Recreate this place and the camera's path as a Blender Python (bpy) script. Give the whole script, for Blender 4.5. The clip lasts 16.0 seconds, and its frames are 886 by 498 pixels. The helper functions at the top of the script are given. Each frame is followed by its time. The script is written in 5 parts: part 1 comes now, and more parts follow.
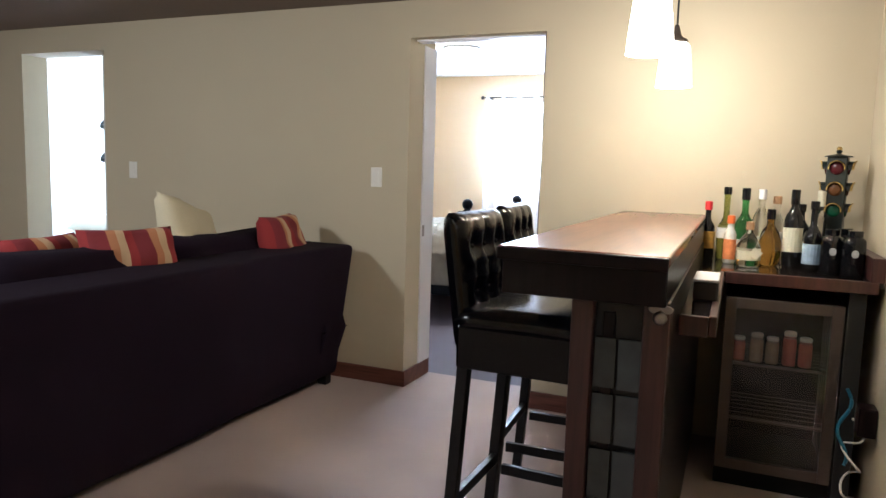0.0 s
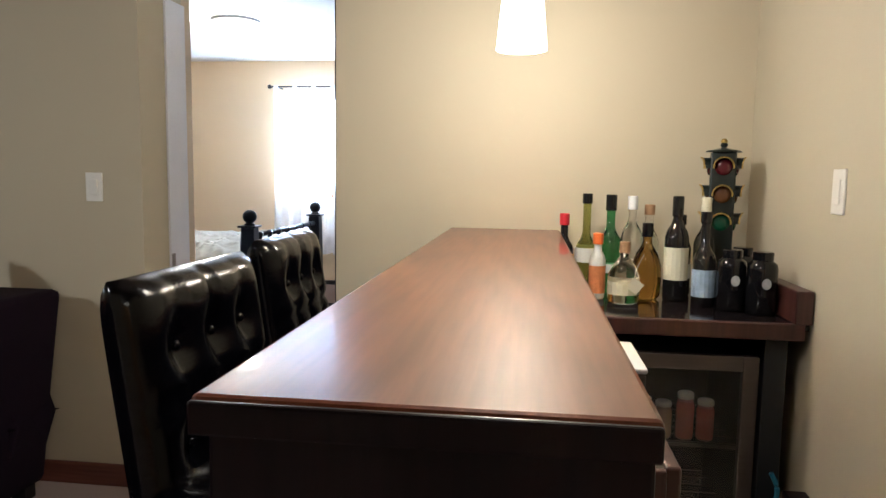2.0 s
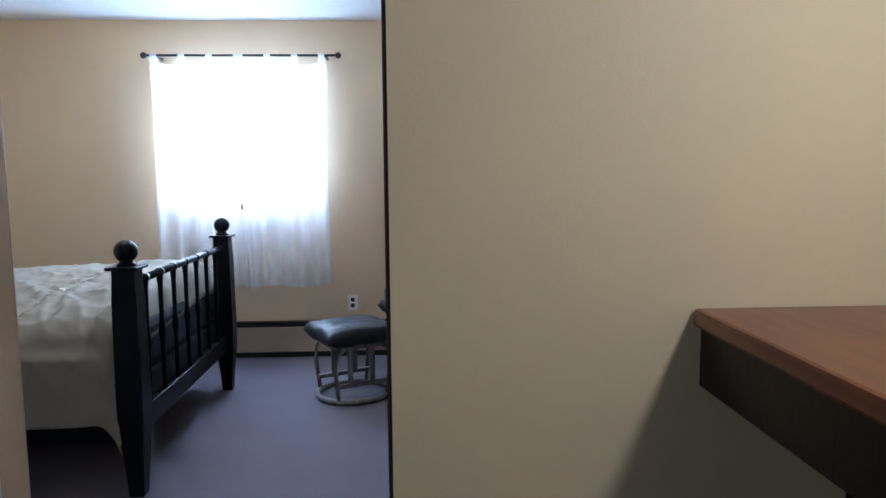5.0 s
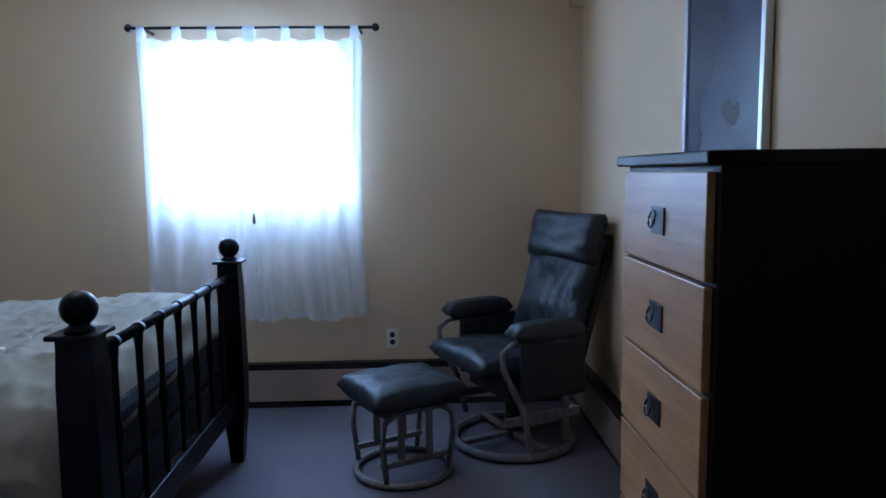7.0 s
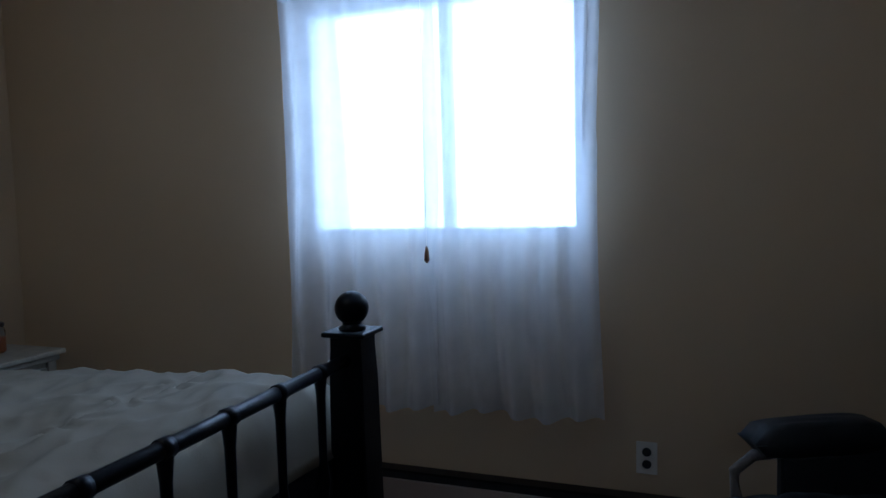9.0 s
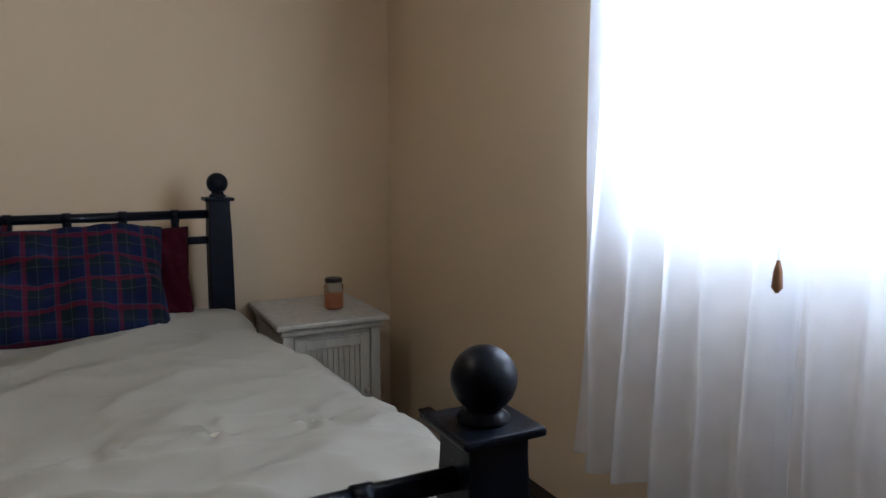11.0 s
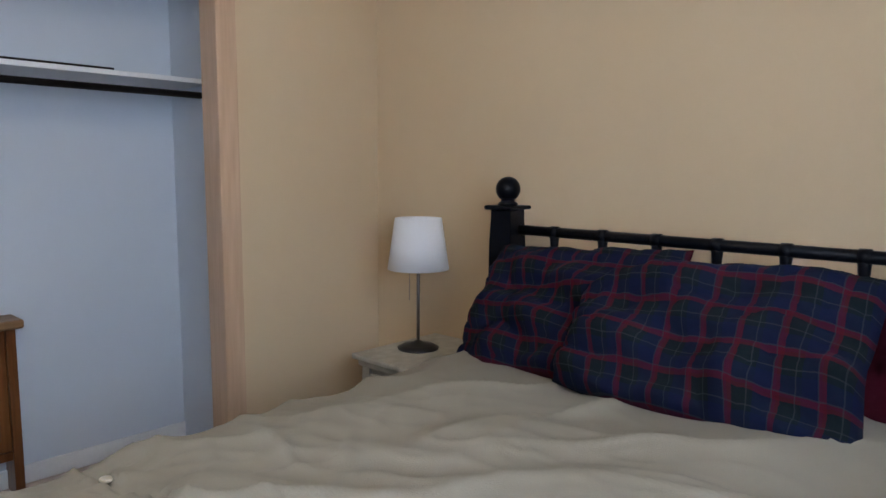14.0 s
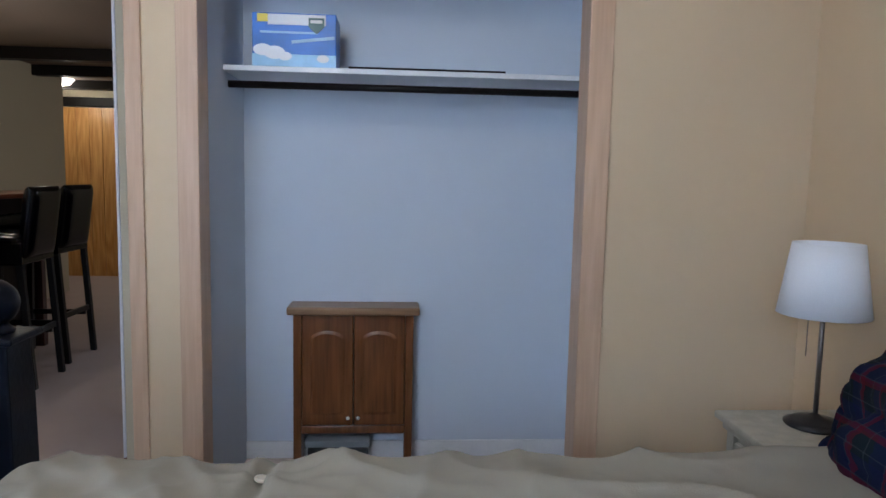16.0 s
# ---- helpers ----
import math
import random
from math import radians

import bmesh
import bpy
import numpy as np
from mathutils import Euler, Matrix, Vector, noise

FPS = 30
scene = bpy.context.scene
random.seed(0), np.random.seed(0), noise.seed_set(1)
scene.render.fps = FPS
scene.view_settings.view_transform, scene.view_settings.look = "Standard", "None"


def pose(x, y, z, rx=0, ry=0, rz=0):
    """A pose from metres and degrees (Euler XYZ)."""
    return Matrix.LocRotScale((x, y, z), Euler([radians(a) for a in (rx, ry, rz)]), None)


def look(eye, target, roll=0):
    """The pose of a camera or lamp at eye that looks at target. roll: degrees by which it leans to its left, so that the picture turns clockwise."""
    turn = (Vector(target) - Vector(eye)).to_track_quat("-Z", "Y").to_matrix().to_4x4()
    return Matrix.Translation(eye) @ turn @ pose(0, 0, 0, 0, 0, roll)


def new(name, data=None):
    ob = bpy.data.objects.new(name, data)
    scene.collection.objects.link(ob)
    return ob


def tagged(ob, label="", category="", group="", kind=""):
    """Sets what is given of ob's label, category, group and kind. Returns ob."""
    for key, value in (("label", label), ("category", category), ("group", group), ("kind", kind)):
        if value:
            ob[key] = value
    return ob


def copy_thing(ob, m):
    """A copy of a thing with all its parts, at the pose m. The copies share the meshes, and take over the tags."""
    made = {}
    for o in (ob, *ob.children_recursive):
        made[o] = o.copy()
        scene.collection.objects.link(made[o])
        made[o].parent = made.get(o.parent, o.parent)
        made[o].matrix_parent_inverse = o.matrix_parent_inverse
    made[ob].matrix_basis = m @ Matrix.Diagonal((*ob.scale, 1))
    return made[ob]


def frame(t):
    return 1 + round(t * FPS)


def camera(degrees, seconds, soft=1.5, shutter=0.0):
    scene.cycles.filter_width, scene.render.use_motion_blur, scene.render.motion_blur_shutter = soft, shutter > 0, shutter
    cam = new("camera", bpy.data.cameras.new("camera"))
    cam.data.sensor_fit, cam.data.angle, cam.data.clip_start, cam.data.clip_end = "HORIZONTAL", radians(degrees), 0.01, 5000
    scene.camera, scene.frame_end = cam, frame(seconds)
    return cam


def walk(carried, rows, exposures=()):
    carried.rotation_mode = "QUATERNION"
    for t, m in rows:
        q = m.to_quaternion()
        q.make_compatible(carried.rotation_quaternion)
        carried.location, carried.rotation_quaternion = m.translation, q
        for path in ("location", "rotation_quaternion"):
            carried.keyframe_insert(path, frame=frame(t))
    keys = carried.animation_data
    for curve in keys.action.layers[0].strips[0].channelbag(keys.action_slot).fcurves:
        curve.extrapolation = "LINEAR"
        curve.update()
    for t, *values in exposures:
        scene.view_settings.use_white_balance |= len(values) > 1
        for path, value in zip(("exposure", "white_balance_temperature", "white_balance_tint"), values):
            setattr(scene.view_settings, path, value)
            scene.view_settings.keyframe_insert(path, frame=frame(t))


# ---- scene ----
cam = camera(65.2, 16.0)
PATH = [
    (0, (0.087, 0.358, 1.307), (-0.683, 2.19, 1.083), 1.7),
    (0.5, (0.024, 0.603, 1.331), (-0.512, 2.517, 1.109), 1.2),
    (1, (-0.015, 0.849, 1.336), (-0.395, 2.8, 1.117), 1.0),
    (1.5, (-0.067, 1.138, 1.34), (-0.389, 3.1, 1.123), 0.7),
    (2, (-0.156, 1.417, 1.326), (-0.399, 3.391, 1.115), 0.9),
    (2.5, (-0.222, 1.69, 1.317), (-0.36, 3.675, 1.107), 0.8),
    (3, (-0.319, 1.955, 1.329), (-0.404, 3.942, 1.117), 0.5),
    (3.5, (-0.448, 2.217, 1.318), (-0.498, 4.206, 1.109), 0.5),
    (4, (-0.604, 2.504, 1.298), (-0.546, 4.492, 1.091), 0.5),
    (6.5, (-1.116, 3.798, 1.393), (-1.013, 5.782, 1.163), -0.7),
    (7, (-1.15, 4.093, 1.368), (-1.074, 6.08, 1.146), -0.7),
    (7.5, (-1.126, 4.472, 1.38), (-1.081, 6.46, 1.162), -0.6),
    (8, (-1.101, 4.851, 1.358), (-1.167, 6.839, 1.147), -0.6),
    (8.5, (-1.110, 5.274, 1.325), (-1.437, 7.243, 1.148), -1.4),
    (9, (-1.137, 5.657, 1.328), (-1.828, 7.535, 1.175), -1.5),
    (11.5, (-1.301, 7.036, 1.332), (-3.22, 7.521, 1.05), 0.1),
    (12, (-1.435, 7.153, 1.325), (-3.416, 7.173, 1.060), 0.1),
    (12.5, (-1.568, 7.225, 1.275), (-3.526, 6.89, 1.065), 0.4),
    (13, (-1.685, 7.316, 1.317), (-3.505, 6.520, 1.085), 0.6),
    (13.5, (-1.859, 7.339, 1.290), (-3.511, 6.234, 1.071), 0.7),
    (14, (-2.087, 7.357, 1.325), (-3.540, 6.002, 1.093), 0.3),
    (14.5, (-2.302, 7.384, 1.342), (-3.478, 5.783, 1.115), 0.5),
    (15, (-2.477, 7.350, 1.328), (-3.391, 5.585, 1.109), 0.7),
    (15.5, (-2.637, 7.286, 1.313), (-3.219, 5.384, 1.102), 0.9),
    (16, (-2.796, 7.275, 1.293), (-2.943, 5.292, 1.085), 1.2),
]
# ---- light ----
EXPO = [(0.0, 1.05, 5400, 10), (0.5, 1.0, 5400, 10), (1.5, 0.85, 5500, 10), (2.5, 0.4, 5500, 10), (3.0, 0.2, 5500, 10), (4.2, -0.05, 5400, 10),
        (6.3, -0.68, 4500, 7), (7.0, -1.12, 4500, 7), (8.0, -1.95, 4800, 7), (9.2, -2.85, 4800, 8),
        (11.3, -1.1, 6200, 13), (12.0, -0.85, 6600, 13), (12.5, -0.6, 6700, 13), (13.1, -0.38, 6000, 11), (13.6, -0.5, 5900, 11), (14.5, -0.95, 6400, 13), (15.0, -0.97, 6500, 13), (16.0, -0.72, 5500, 11)]
walk(cam, [(t, look(eye, target, roll)) for t, eye, target, roll in PATH], EXPO)

world = bpy.data.worlds.new("sky")
scene.world = world
world.use_nodes = True
wn = world.node_tree.nodes
sky = wn.new("ShaderNodeTexSky")
sky.sky_type = "NISHITA"
sky.sun_disc = False
sky.sun_elevation = radians(40)
sky.sun_rotation = radians(200)
world.node_tree.links.new(sky.outputs[0], wn["Background"].inputs[0])
wn["Background"].inputs[1].default_value = 0.12


def lamp(name, kind, m, energy, color, **more):
    data = bpy.data.lights.new(name, kind)
    data.energy, data.color = energy, color
    if kind == "AREA" and "size_y" in more:
        data.shape, data.size, data.size_y = "RECTANGLE", more["size"], more["size_y"]
    elif kind == "AREA":
        data.size = more["size"]
    elif kind == "POINT":
        data.shadow_soft_size = more["size"]
    else:
        data.angle = more["size"]
    ob = new(name, data)
    ob.matrix_world = m
    return ob


sun = lamp("sun", "SUN", look((0, 0, 0), (0.35, 0.6, -0.7)), 1.0, (1.0, 0.95, 0.88), size=radians(12))
DAY = (0.72, 0.84, 1.0)
WARM = (1.0, 0.86, 0.68)
lamp("window_daylight", "AREA", look((-2.03, 8.28, 1.63), (-2.03, 7.0, 1.5)), 100, DAY, size=1.0, size_y=0.92)
# area lamp added at an assumed, unseen opening to brighten the guest room
lamp("guest_window_daylight", "AREA", look((-5.3, 8.2, 1.6), (-5.3, 7.0, 1.3)), 150, DAY, size=1.1, size_y=1.0)
lamp("pendant_bulb", "POINT", pose(-0.19, 2.6, 1.72), 9, WARM, size=0.04)
lamp("pendant_bulb", "POINT", pose(-0.19, 3.45, 1.72), 9, WARM, size=0.04)
lamp("bedroom_bulb", "POINT", pose(-2.3, 6.35, 2.325), 34, (1.0, 0.86, 0.68), size=0.09)
# two assumed ceiling lamps, added to brighten the bar room
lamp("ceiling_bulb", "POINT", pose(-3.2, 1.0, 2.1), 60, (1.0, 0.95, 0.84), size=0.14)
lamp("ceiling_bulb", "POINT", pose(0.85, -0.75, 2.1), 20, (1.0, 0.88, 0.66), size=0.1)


# ---- materials ----
def material(name, color, rough=0.6, metal=0.0, var=0.12, scale=6.0, bump=0.0, bump_scale=80.0, fine=0.05, stretch=(1, 1, 1), coat=0.0, spec=0.5, trans=0.0, island=0.0):
    m = bpy.data.materials.new(name)
    m.use_nodes = True
    n, l = m.node_tree.nodes, m.node_tree.links
    b = n["Principled BSDF"]
    b.inputs["Roughness"].default_value = rough
    b.inputs["Metallic"].default_value = metal
    b.inputs["Coat Weight"].default_value = coat
    b.inputs["Coat Roughness"].default_value = 0.08
    b.inputs["Specular IOR Level"].default_value = spec
    b.inputs["Transmission Weight"].default_value = trans
    co = n.new("ShaderNodeTexCoord")
    mp = n.new("ShaderNodeMapping")
    mp.inputs["Scale"].default_value = stretch
    l.new(co.outputs["Object"], mp.inputs[0])
    big = n.new("ShaderNodeTexNoise")
    big.inputs["Scale"].default_value = scale
    big.inputs["Detail"].default_value = 4
    l.new(mp.outputs[0], big.inputs[0])
    small = n.new("ShaderNodeTexNoise")
    small.inputs["Scale"].default_value = bump_scale
    small.inputs["Detail"].default_value = 3
    l.new(mp.outputs[0], small.inputs[0])
    add = n.new("ShaderNodeMath")
    add.operation = "MULTIPLY_ADD"
    add.inputs[1].default_value = var * 2
    add.inputs[2].default_value = 1 - var - fine
    l.new(big.outputs[0], add.inputs[0])
    add2 = n.new("ShaderNodeMath")
    add2.operation = "MULTIPLY_ADD"
    add2.inputs[1].default_value = fine * 2
    l.new(small.outputs[0], add2.inputs[0])
    l.new(add.outputs[0], add2.inputs[2])
    mix = n.new("ShaderNodeVectorMath")
    mix.operation = "SCALE"
    mix.inputs[0].default_value = color
    l.new(add2.outputs[0], mix.inputs["Scale"])
    l.new(mix.outputs[0], b.inputs["Base Color"])
    ro = n.new("ShaderNodeMath")
    ro.operation = "MULTIPLY_ADD"
    ro.use_clamp = True
    ro.inputs[1].default_value = rough * 0.3
    ro.inputs[2].default_value = rough * 0.85
    l.new(big.outputs[0], ro.inputs[0])
    l.new(ro.outputs[0], b.inputs["Roughness"])
    if bump:
        bp = n.new("ShaderNodeBump")
        bp.inputs["Strength"].default_value = 0.6
        bp.inputs["Distance"].default_value = bump
        l.new(small.outputs[0], bp.inputs["Height"])
        l.new(bp.outputs[0], b.inputs["Normal"])
    return m


def wood(name, dark, light, axis=1, rough=0.35, coat=0.0, scale=1.0, bump=0.0006, rings=14.0, along=0.7, spec=0.5):
    m = bpy.data.materials.new(name)
    m.use_nodes = True
    n, l = m.node_tree.nodes, m.node_tree.links
    b = n["Principled BSDF"]
    b.inputs["Coat Weight"].default_value = coat
    b.inputs["Specular IOR Level"].default_value = spec
    b.inputs["Coat Roughness"].default_value = 0.025
    co = n.new("ShaderNodeTexCoord")
    mp = n.new("ShaderNodeMapping")
    s = [5.0 * scale] * 3
    s[axis] = along * scale
    mp.inputs["Scale"].default_value = s
    l.new(co.outputs["Object"], mp.inputs[0])
    warp = n.new("ShaderNodeTexNoise")
    warp.inputs["Scale"].default_value = 1.2
    warp.inputs["Detail"].default_value = 0.4
    l.new(mp.outputs[0], warp.inputs[0])
    ring = n.new("ShaderNodeMath")
    ring.operation = "MULTIPLY"
    ring.inputs[1].default_value = rings
    l.new(warp.outputs[0], ring.inputs[0])
    fr = n.new("ShaderNodeMath")
    fr.operation = "PINGPONG"
    fr.inputs[1].default_value = 1.0
    l.new(ring.outputs[0], fr.inputs[0])
    mp2 = n.new("ShaderNodeMapping")
    s2 = [55.0] * 3
    s2[axis] = 3.0
    mp2.inputs["Scale"].default_value = s2
    l.new(co.outputs["Object"], mp2.inputs[0])
    fib = n.new("ShaderNodeTexNoise")
    fib.inputs["Scale"].default_value = 1.5
    fib.inputs["Detail"].default_value = 5
    l.new(mp2.outputs[0], fib.inputs[0])
    mx = n.new("ShaderNodeMath")
    mx.operation = "MULTIPLY_ADD"
    mx.inputs[1].default_value = 0.3
    l.new(fr.outputs[0], mx.inputs[0])
    l.new(fib.outputs[0], mx.inputs[2])
    rp = n.new("ShaderNodeValToRGB")
    rp.color_ramp.elements[0].position = 0.3
    rp.color_ramp.elements[0].color = (*dark, 1)
    rp.color_ramp.elements[1].position = 0.9
    rp.color_ramp.elements[1].color = (*light, 1)
    l.new(mx.outputs[0], rp.inputs[0])
    l.new(rp.outputs[0], b.inputs["Base Color"])
    b.inputs["Roughness"].default_value = rough
    bp = n.new("ShaderNodeBump")
    bp.inputs["Distance"].default_value = bump
    bp.inputs["Strength"].default_value = 0.5
    l.new(mx.outputs[0], bp.inputs["Height"])
    l.new(bp.outputs[0], b.inputs["Normal"])
    return m


def glow(name, color, strength):
    m = bpy.data.materials.new(name)
    m.use_nodes = True
    b = m.node_tree.nodes["Principled BSDF"]
    b.inputs["Base Color"].default_value = (*color, 1)
    b.inputs["Emission Color"].default_value = (*color, 1)
    b.inputs["Emission Strength"].default_value = strength
    return m


def glass(name, color=(1, 1, 1), rough=0.02):
    m = bpy.data.materials.new(name)
    m.use_nodes = True
    b = m.node_tree.nodes["Principled BSDF"]
    b.inputs["Base Color"].default_value = (*color, 1)
    b.inputs["Roughness"].default_value = rough
    b.inputs["Transmission Weight"].default_value = 1.0
    b.inputs["IOR"].default_value = 1.45
    return m


def sheer(name):
    m = bpy.data.materials.new(name)
    m.use_nodes = True
    n, l = m.node_tree.nodes, m.node_tree.links
    out = n["Material Output"]
    n.remove(n["Principled BSDF"])
    d, t, p = n.new("ShaderNodeBsdfDiffuse"), n.new("ShaderNodeBsdfTranslucent"), n.new("ShaderNodeBsdfTransparent")
    for s in (d, t):
        s.inputs[0].default_value = (0.82, 0.84, 0.88, 1)
    p.inputs[0].default_value = (1, 1, 1, 1)
    a, c = n.new("ShaderNodeMixShader"), n.new("ShaderNodeMixShader")
    a.inputs[0].default_value = 0.5
    co = n.new("ShaderNodeTexCoord")
    w = n.new("ShaderNodeTexNoise")
    w.inputs["Scale"].default_value = 9
    l.new(co.outputs["Object"], w.inputs[0])
    mr = n.new("ShaderNodeMath")
    mr.operation = "MULTIPLY_ADD"
    mr.inputs[1].default_value = 0.2
    mr.inputs[2].default_value = 0.32
    l.new(w.outputs[0], mr.inputs[0])
    l.new(mr.outputs[0], c.inputs[0])
    l.new(d.outputs[0], a.inputs[1])
    l.new(t.outputs[0], a.inputs[2])
    l.new(a.outputs[0], c.inputs[1])
    l.new(p.outputs[0], c.inputs[2])
    l.new(c.outputs[0], out.inputs[0])
    return m


def plaid(name):
    m = bpy.data.materials.new(name)
    m.use_nodes = True
    n, l = m.node_tree.nodes, m.node_tree.links
    b = n["Principled BSDF"]
    b.inputs["Specular IOR Level"].default_value = 0.08
    b.inputs["Roughness"].default_value = 0.9
    co = n.new("ShaderNodeTexCoord")
    sp = n.new("ShaderNodeSeparateXYZ")
    l.new(co.outputs["Object"], sp.inputs[0])
    acc = None

    def band(axis, freq, shift, width):
        a = n.new("ShaderNodeMath")
        a.operation = "MULTIPLY_ADD"
        a.inputs[1].default_value, a.inputs[2].default_value = freq, shift
        l.new(sp.outputs[axis], a.inputs[0])
        f = n.new("ShaderNodeMath")
        f.operation = "FRACT"
        l.new(a.outputs[0], f.inputs[0])
        g = n.new("ShaderNodeMath")
        g.operation = "LESS_THAN"
        g.inputs[1].default_value = width
        l.new(f.outputs[0], g.inputs[0])
        return g.outputs[0]

    base = (0.007, 0.012, 0.015)
    layers = [((0, 12.0, 0.1, 0.45), (0.005, 0.008, 0.036)), ((1, 12.0, 0.1, 0.45), (0.005, 0.008, 0.036)),
              ((0, 12.0, 0.72, 0.15), (0.085, 0.004, 0.009)), ((1, 12.0, 0.72, 0.15), (0.085, 0.004, 0.009)),
              ((0, 24.0, 0.5, 0.06), (0.035, 0.038, 0.042)), ((1, 24.0, 0.5, 0.06), (0.035, 0.038, 0.042))]
    for args, color in layers:
        fac = n.new("ShaderNodeMath")
        fac.operation = "MULTIPLY"
        fac.inputs[1].default_value = 0.5
        l.new(band(*args), fac.inputs[0])
        mx = n.new("ShaderNodeMix")
        mx.data_type = "RGBA"
        l.new(fac.outputs[0], mx.inputs[0])
        if acc is None:
            mx.inputs[6].default_value = (*base, 1)
        else:
            l.new(acc, mx.inputs[6])
        mx.inputs[7].default_value = (*color, 1)
        acc = mx.outputs[2]
    l.new(acc, b.inputs["Base Color"])
    return m


def stripes(name, colors, axis=0, freq=9.0):
    m = bpy.data.materials.new(name)
    m.use_nodes = True
    n, l = m.node_tree.nodes, m.node_tree.links
    b = n["Principled BSDF"]
    b.inputs["Roughness"].default_value = 0.9
    co = n.new("ShaderNodeTexCoord")
    sp = n.new("ShaderNodeSeparateXYZ")
    l.new(co.outputs["Object"], sp.inputs[0])
    a = n.new("ShaderNodeMath")
    a.operation = "MULTIPLY"
    a.inputs[1].default_value = freq
    l.new(sp.outputs[axis], a.inputs[0])
    f = n.new("ShaderNodeMath")
    f.operation = "FRACT"
    l.new(a.outputs[0], f.inputs[0])
    rp = n.new("ShaderNodeValToRGB")
    rp.color_ramp.interpolation = "CONSTANT"
    while len(rp.color_ramp.elements) < len(colors):
        rp.color_ramp.elements.new(0.5)
    for i, (e, c) in enumerate(zip(rp.color_ramp.elements, colors)):
        e.position, e.color = i / len(colors), (*c, 1)
    l.new(f.outputs[0], rp.inputs[0])
    l.new(rp.outputs[0], b.inputs["Base Color"])
    return m


M_WALL = material("tan_wall_paint", (0.50, 0.435, 0.31), 0.75, var=0.05, scale=1.6, bump=0.0006, bump_scale=240, fine=0.02)
M_BWALL = material("cream_wall_paint", (0.62, 0.475, 0.305), 0.75, var=0.06, scale=1.4, bump=0.0006, bump_scale=240, fine=0.02)
M_CLOSET = material("white_closet_paint", (0.60, 0.645, 0.71), 0.7, var=0.04, scale=2, bump=0.0004, bump_scale=240, fine=0.02)
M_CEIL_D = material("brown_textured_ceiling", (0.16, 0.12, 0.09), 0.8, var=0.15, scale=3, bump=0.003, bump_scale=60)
M_CEIL = material("white_ceiling_paint", (0.78, 0.78, 0.76), 0.85, var=0.03, bump=0.002, bump_scale=120)
# darker copy of the bar room carpet: the bedroom's dimness is in its colour
M_CARPET_DIM = material("dimmed_mauve_carpet", (0.17, 0.155, 0.18), 0.95, var=0.12, scale=3, bump=0.006, bump_scale=260, fine=0.16, spec=0.1)
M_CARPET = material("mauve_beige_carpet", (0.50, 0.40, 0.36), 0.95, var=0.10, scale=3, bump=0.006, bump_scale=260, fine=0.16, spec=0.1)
M_TRIMB = wood("brown_stained_trim", (0.07, 0.02, 0.014), (0.17, 0.06, 0.04), 0, 0.45)
M_TRIMO = wood("light_oak_trim", (0.50, 0.33, 0.21), (0.60, 0.41, 0.27), 2, 0.45)
M_WHITE = material("white_gloss_paint", (0.78, 0.78, 0.78), 0.35, var=0.03)
M_BAR = wood("cherry_bar_top", (0.100, 0.025, 0.009), (0.165, 0.046, 0.018), 1, 0.40, coat=0.6, scale=0.6, bump=0.000006, rings=15, along=1.2, spec=0.15)
# darker version of the red wood; also paints the shade on the bar's end
M_BARD = wood("near_black_red_wood", (0.0025, 0.001, 0.0015), (0.008, 0.003, 0.0035), 2, 0.30, coat=0.0, spec=0.2)
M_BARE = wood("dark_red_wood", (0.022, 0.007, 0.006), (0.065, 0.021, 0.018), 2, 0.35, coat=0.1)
M_COUNTER = material("dark_glossy_counter", (0.014, 0.011, 0.012), 0.10, var=0.3, scale=20, coat=0.2, spec=0.4)
M_LEATHER = material("black_leather", (0.0012, 0.0012, 0.002), 0.19, var=0.25, scale=8, bump=0.0006, bump_scale=180, spec=0.28)
M_GLEATHER = material("grey_green_leather", (0.018, 0.022, 0.028), 0.50, var=0.25, scale=7, bump=0.001, bump_scale=160, spec=0.4)
M_BLACKWOOD = material("black_stained_wood", (0.005, 0.0045, 0.005), 0.4, var=0.3, scale=20, bump=0.0003, spec=0.3)
M_BEDMETAL = material("blue_black_painted_wood", (0.002, 0.003, 0.006), 0.36, var=0.4, scale=25, bump=0.0008, bump_scale=90, spec=0.16)
M_SOFA = material("dark_plum_microfibre", (0.011, 0.006, 0.012), 0.95, var=0.35, scale=5, bump=0.001, bump_scale=300, fine=0.15, spec=0.1)
M_DUVET = material("beige_cotton_duvet", (0.245, 0.218, 0.172), 0.9, var=0.08, scale=5, bump=0.0008, bump_scale=300, fine=0.03)
M_PLAID = plaid("tartan_cotton")
M_WINE = material("wine_red_cotton", (0.030, 0.002, 0.006), 0.95, var=0.2, spec=0.1)
M_SHEET = material("white_cotton", (0.7, 0.68, 0.62), 0.9, var=0.05)
M_BUTTON = material("pale_metal_button", (0.75, 0.66, 0.52), 0.3, 0.7, var=0.1)
M_BRONZE_DARK = material("dark_bronze", (0.03, 0.025, 0.022), 0.25, 0.8, var=0.1)
M_STEEL = material("brushed_steel", (0.30, 0.27, 0.26), 0.38, 1.0, var=0.1, stretch=(1, 1, 20))
M_BLACK = material("black_plastic", (0.012, 0.012, 0.013), 0.4, var=0.2)
M_DARKIN = material("black_fridge_liner", (0.008, 0.009, 0.011), 0.5, var=0.1)
M_PLATE = material("ivory_plastic", (0.75, 0.72, 0.66), 0.4, var=0.02)
M_DRAWER = wood("honey_maple_veneer", (0.30, 0.15, 0.06), (0.42, 0.24, 0.11), 1, 0.4)
